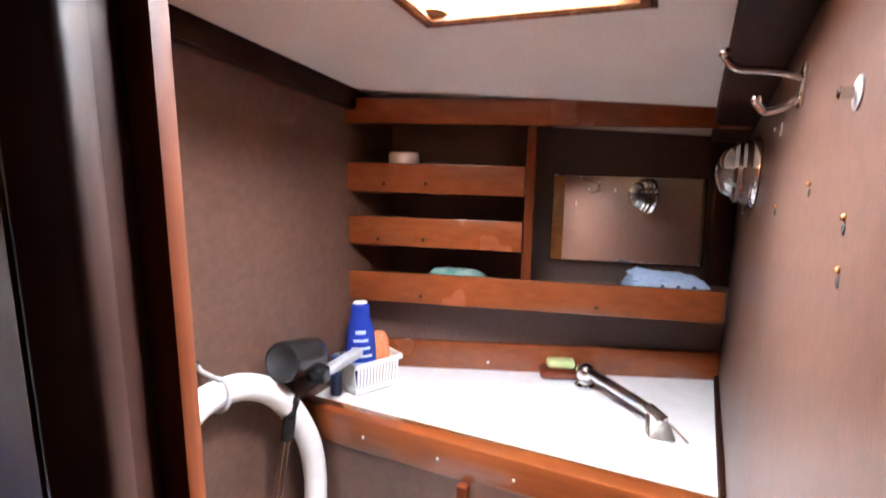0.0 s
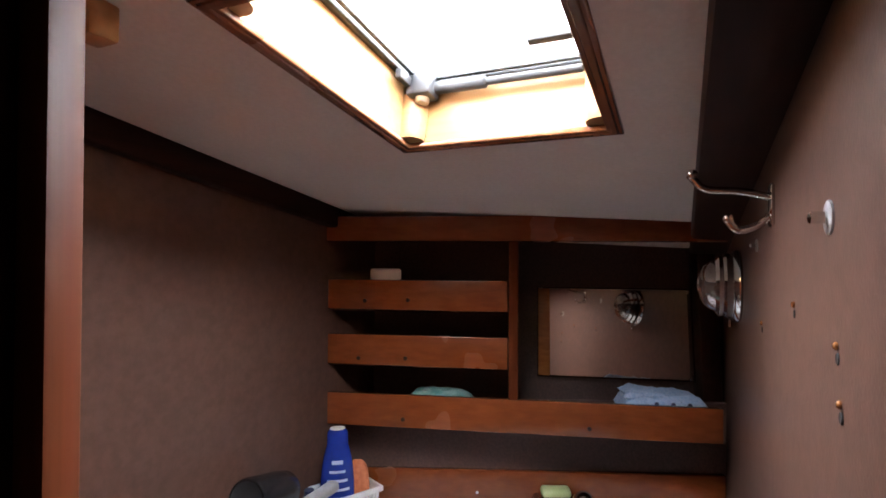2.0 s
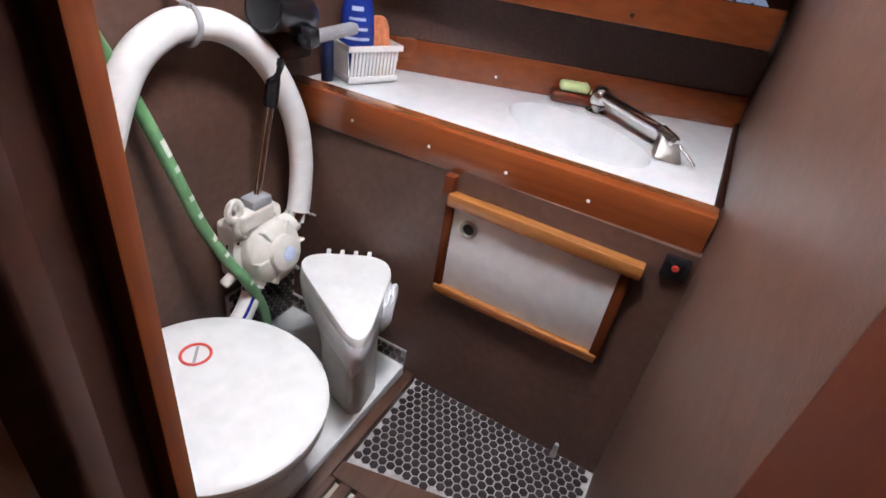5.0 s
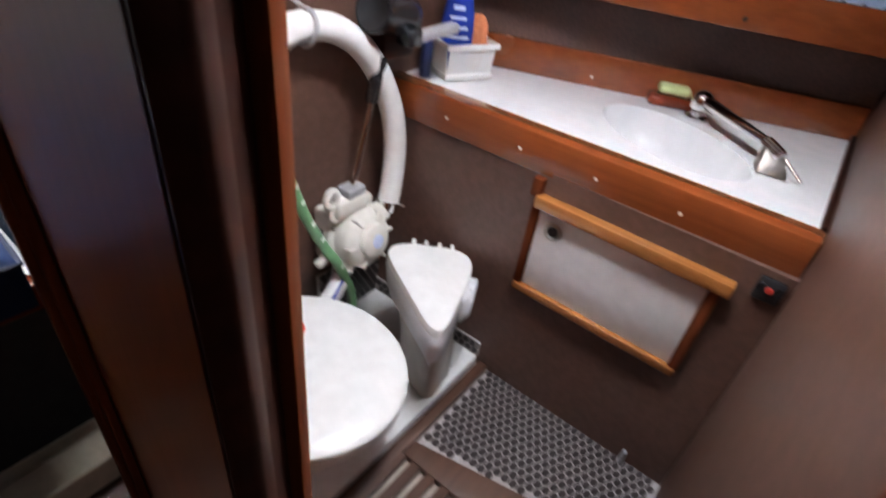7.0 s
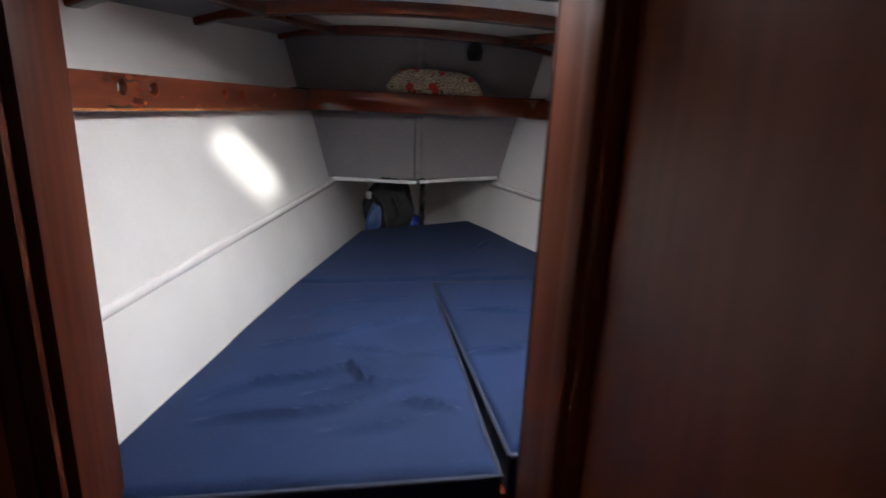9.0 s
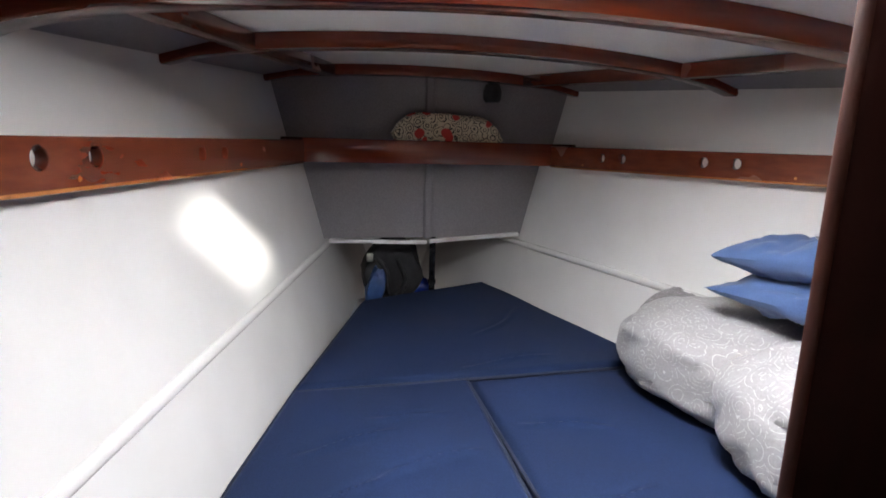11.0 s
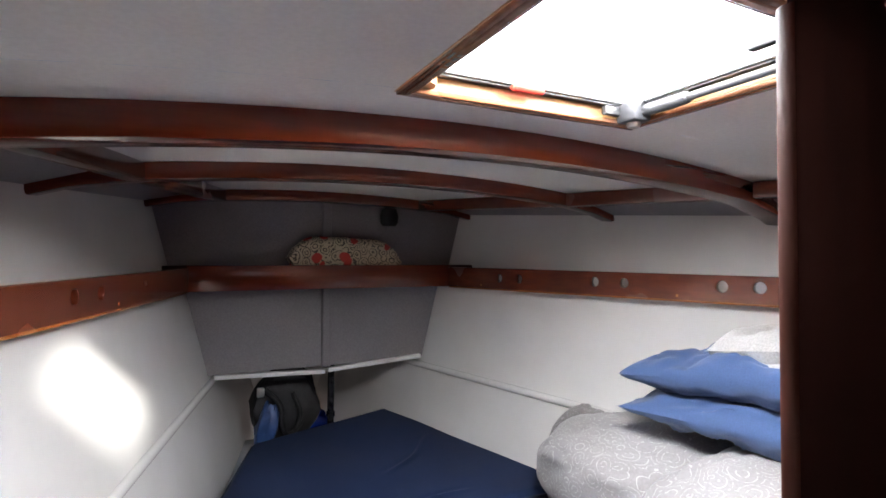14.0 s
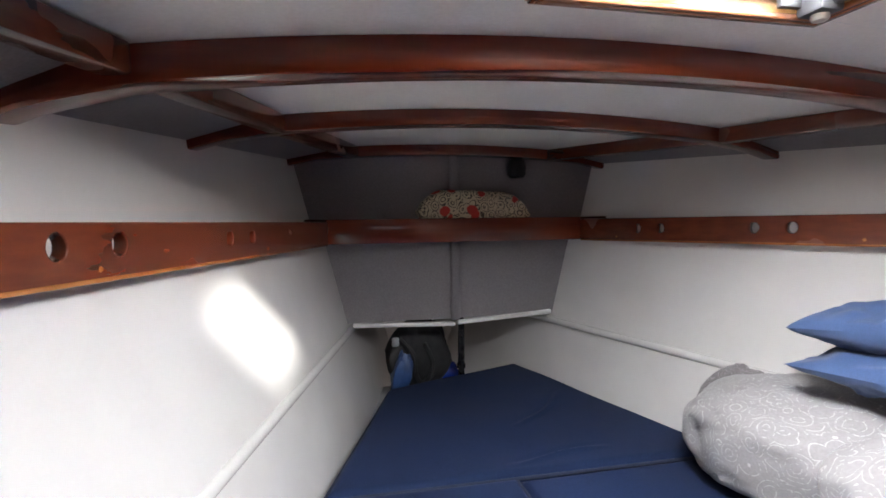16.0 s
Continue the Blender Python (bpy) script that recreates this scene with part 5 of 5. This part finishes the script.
FOLDS = [(-0.42, 2.05, 0.30, 0.13, 0.006), (-0.28, 1.97, -0.35, 0.10, 0.006), (-0.40, 1.86, 0.12, 0.16, 0.007), (-0.30, 1.80, 0.25, 0.14, 0.007), (-0.45, 1.72, 0.15, 0.18, 0.008),
         (-0.31, 1.84, -0.9, 0.09, 0.008), (-0.22, 2.12, 0.1, 0.12, 0.005), (-0.20, 1.70, -0.3, 0.08, 0.008), (-0.38, 2.22, 0.2, 0.12, 0.004), (-0.52, 1.82, 0.35, 0.12, 0.006),
         (-0.16, 1.92, 0.2, 0.10, 0.005), (-0.28, 1.66, 0.15, 0.12, 0.006), (-0.24, 2.30, -0.2, 0.10, 0.003)]
berth_cushion("berth_cushion", [(-0.770, 1.535), (-0.098, 1.512), (-0.050, 2.478), (-0.500, 2.492)], 0.43, 0.530, "navy blue canvas berth cushion with slack wrinkled cover", FOLDS)
berth_cushion("berth_cushion", [(-0.066, 1.565), (0.740, 1.600), (0.530, 2.470), (-0.046, 2.474)], 0.43, 0.526, "navy blue canvas berth cushion under the bedding", [(0.05, 1.95, 0.1, 0.12, 0.006), (0.1, 2.2, -0.3, 0.12, 0.004)])
berth_cushion("berth_cushion", [(-0.498, 2.500), (0.545, 2.482), (0.330, 3.480), (-0.262, 3.235)], 0.43, 0.530, "navy blue canvas cushion in the point of the berth", [(0.1, 2.56, 0.1, 0.16, 0.003), (0.2, 2.9, 0.8, 0.2, 0.003)])

# ---- bedding on the starboard side


def blob(fn, nu=44, nv=30):
    bm = grid_surface(nu, nv, fn)
    bmesh.ops.remove_doubles(bm, verts=bm.verts, dist=1e-4)
    return bm


def duvet_roll(cx, cy, cz, rx, ry, rz, seed, ang=0.0):
    """A loosely bundled quilt: a full soft lump with creases running in to its ties."""
    rot = Matrix.Rotation(ang, 4, "Z")

    def f(u, v):
        a, b = 2 * math.pi * u, math.pi * v - math.pi / 2
        x, y, z = math.cos(a) * math.cos(b), math.sin(a) * math.cos(b), math.sin(b)
        sg = lambda t, e: math.copysign(abs(t) ** e, t)
        q = Vector((sg(x, 0.8), sg(y, 0.8), sg(z, 0.75)))
        n1 = noise.noise(Vector((x * 1.6 + seed, y * 1.6, z * 1.6)))
        crease = abs(noise.noise(Vector((x * 2.2 - seed, y * 5.0 + seed, z * 2.6)))) ** 0.6
        k = 1 + 0.10 * n1 - 0.085 * (1 - crease) ** 3
        p = rot @ Vector((q.x * rx * k, q.y * ry * k, q.z * rz * k))
        p = p + Vector((cx, cy, cz))
        p.z = max(p.z, 0.531)
        p.x = min(p.x, hull_x(p.y, p.z) + 0.008)
        return p
    return blob(f, 64, 40)


duvet = thing("duvet", (0.52, 2.1, 0.53), "bundled pale grey duvet with a white paisley print", "duvet")
part("front_roll", duvet_roll(0.578, 2.230, 0.636, 0.255, 0.270, 0.132, 1.3, 0.2), PAISLEY, duvet)
part("rear_roll", duvet_roll(0.560, 1.880, 0.645, 0.280, 0.230, 0.145, 6.1, -0.1), PAISLEY, duvet)

gc = thing("grey_cushion", (0.58, 2.5, 0.62), "dark grey patterned cushion behind the duvet", "cushion")
part("case", cushion(0.15, 0.20, 0.215, 3, Matrix.Translation((0.545, 2.455, 0.533)) @ Matrix.Rotation(radians(10), 4, "Y"), 0.012, 20, 0.05, 4.0), pattern_mat("dark_grey_print", (0.22, 0.21, 0.21), (0.42, 0.41, 0.41), 26, 0.015), gc)


def pillow(name, at, rz, tilt, size, seed, label, pitch=0.0):
    root = thing(name, at, label, "pillow", group="blue pillows")
    m = Matrix.Translation(at) @ Matrix.Rotation(rz, 4, "Z") @ Matrix.Rotation(tilt, 4, "Y") @ Matrix.Rotation(pitch, 4, "X")
    part("pillowcase", cushion(*size, 3.0, m, 0.026, 60, 0.12, seed, 0.009), PILLOW_B, root)
    return root


pillow("pillow", (0.645, 1.985, 0.795), radians(12), radians(-2), (0.36, 0.52, 0.090), 2.2, "blue cotton pillow lying on the duvet")
pillow("pillow", (0.645, 1.980, 0.868), radians(9), radians(3), (0.36, 0.52, 0.110), 8.4, "plump blue cotton pillow on top of another pillow", radians(-6))
bl = thing("blanket", (0.62, 1.9, 0.98), "folded white fleece blanket on the pillows", "blanket")
part("fold", cushion(0.30, 0.36, 0.085, 4, Matrix.Translation((0.672, 1.872, 0.958)) @ Matrix.Rotation(radians(-8), 4, "X"), 0.022, 26, 0.05, 5.0), TOWEL, bl)
part("lower_fold", cushion(0.28, 0.34, 0.060, 4, Matrix.Translation((0.665, 1.862, 0.935)) @ Matrix.Rotation(radians(-8), 4, "X"), 0.018, 24, 0.05, 9.0), TOWEL, bl)

# ---- in the bow under the bulkhead
bag = thing("kit_bag", (-0.14, 3.5, 0.43), "black and blue kit bag with straps in the bow", "bag")
part("sack", cushion(0.26, 0.16, 0.30, 2.6, Matrix.Translation((-0.13, 3.46, 0.44)) @ Matrix.Rotation(radians(6), 4, "Y"), 0.035, 40, 0.1, 3.7, 0.014), BLACKM, bag)
part("blue_pocket", cushion(0.075, 0.10, 0.17, 2.6, Matrix.Translation((-0.215, 3.385, 0.46)) @ Matrix.Rotation(radians(14), 4, "Y"), 0.025, 20, 0.1, 1.7), mat("blue_nylon", (0.014, 0.045, 0.15), (0.026, 0.070, 0.21), 0.45, scale=30, bump=0.3), bag, "bright blue nylon pocket")
part("strap", tube(spline([(-0.20, 3.375, 0.68), (-0.15, 3.36, 0.62), (-0.14, 3.36, 0.54), (-0.11, 3.37, 0.50), (-0.05, 3.40, 0.54)], 8), 0.010, 8), BLACKM, bag)
part("strap", tube(spline([(-0.10, 3.37, 0.66), (-0.07, 3.36, 0.58), (-0.09, 3.355, 0.52)], 8), 0.008, 8), BLACKM, bag)
part("buckle", box((-0.232, 3.355, 0.655), (-0.205, 3.375, 0.690), 0.005), STEEL, bag)
pole = thing("bow_post", (0.035, 3.36, 0.43), "black upright post below the bow bulkhead", "post")
part("shaft", rod((0.045, 3.36, 0.43), (0.040, 3.33, 0.762), 0.013, seg=14), BLACK, pole)
part("collar", rod((0.0435, 3.350, 0.55), (0.043, 3.348, 0.58), 0.017, seg=14), BLACK, pole)
tb = tagged(part("folded_tarpaulin", cushion(0.14, 0.12, 0.08, 3, Matrix.Translation((0.0, 3.52, 0.46)), 0.02, 18, 0.1, 5.5), BOTTLE_B), "folded blue tarpaulin beside the kit bag", "tarpaulin")

# ---- floor tiles, last
hexm = bpy.data.meshes.new("tile")
bm = prism([(0.0103 * math.cos(math.pi / 3 * i + math.pi / 6), 0.0103 * math.sin(math.pi / 3 * i + math.pi / 6)) for i in range(6)], 0.0, 0.003, 0.0009, seg=1)
bm.to_mesh(hexm)
bm.free()
hexm.materials.append(TILE)
wf = bpy.data.objects["washroom_floor"]
PITCH = 0.0207
row = 0
x = 0.362
while x < 0.632:
    y = 0.592 + (PITCH / 2 if row % 2 else 0)
    while y < 1.042:
        if x < 0.360 + (1.046 - y) * 0.225:
            y += PITCH
            continue
        o = new("tile", hexm)
        o.matrix_world = pose(x, y, 0.022, 0, 0, 90)
        o.parent = wf
        y += PITCH
    x += PITCH * 0.866
    row += 1
wt = structure("washroom_wall_tiles", box((0.42, YL - 0.006, 0.055), (0.640, YL, 0.225)), GROUT, "grey grout bed under dark wall tiles", "wall")
row, z = 0, 0.07
while z < 0.215:
    x = 0.435 + (PITCH / 2 if row % 2 else 0)
    while x < 0.632:
        o = new("tile", hexm)
        o.matrix_world = pose(x, YL - 0.006, z, 90, 0, 0)
        o.parent = wt
        x += PITCH
    z += PITCH * 0.866
    row += 1
vt = structure("washroom_front_tiles", box((0.634, 1.086, 0.055), (0.640, YL - 0.006, 0.100)), GROUT, "grey grout bed under dark skirting tiles", "wall")
row, z = 0, 0.07
while z < 0.095:
    y = 1.096 + (PITCH / 2 if row % 2 else 0)
    while y < 1.440:
        o = new("tile", hexm)
        o.matrix_world = pose(0.634, y, z, 90, 0, -90)
        o.parent = vt
        y += PITCH
    z += PITCH * 0.866
    row += 1
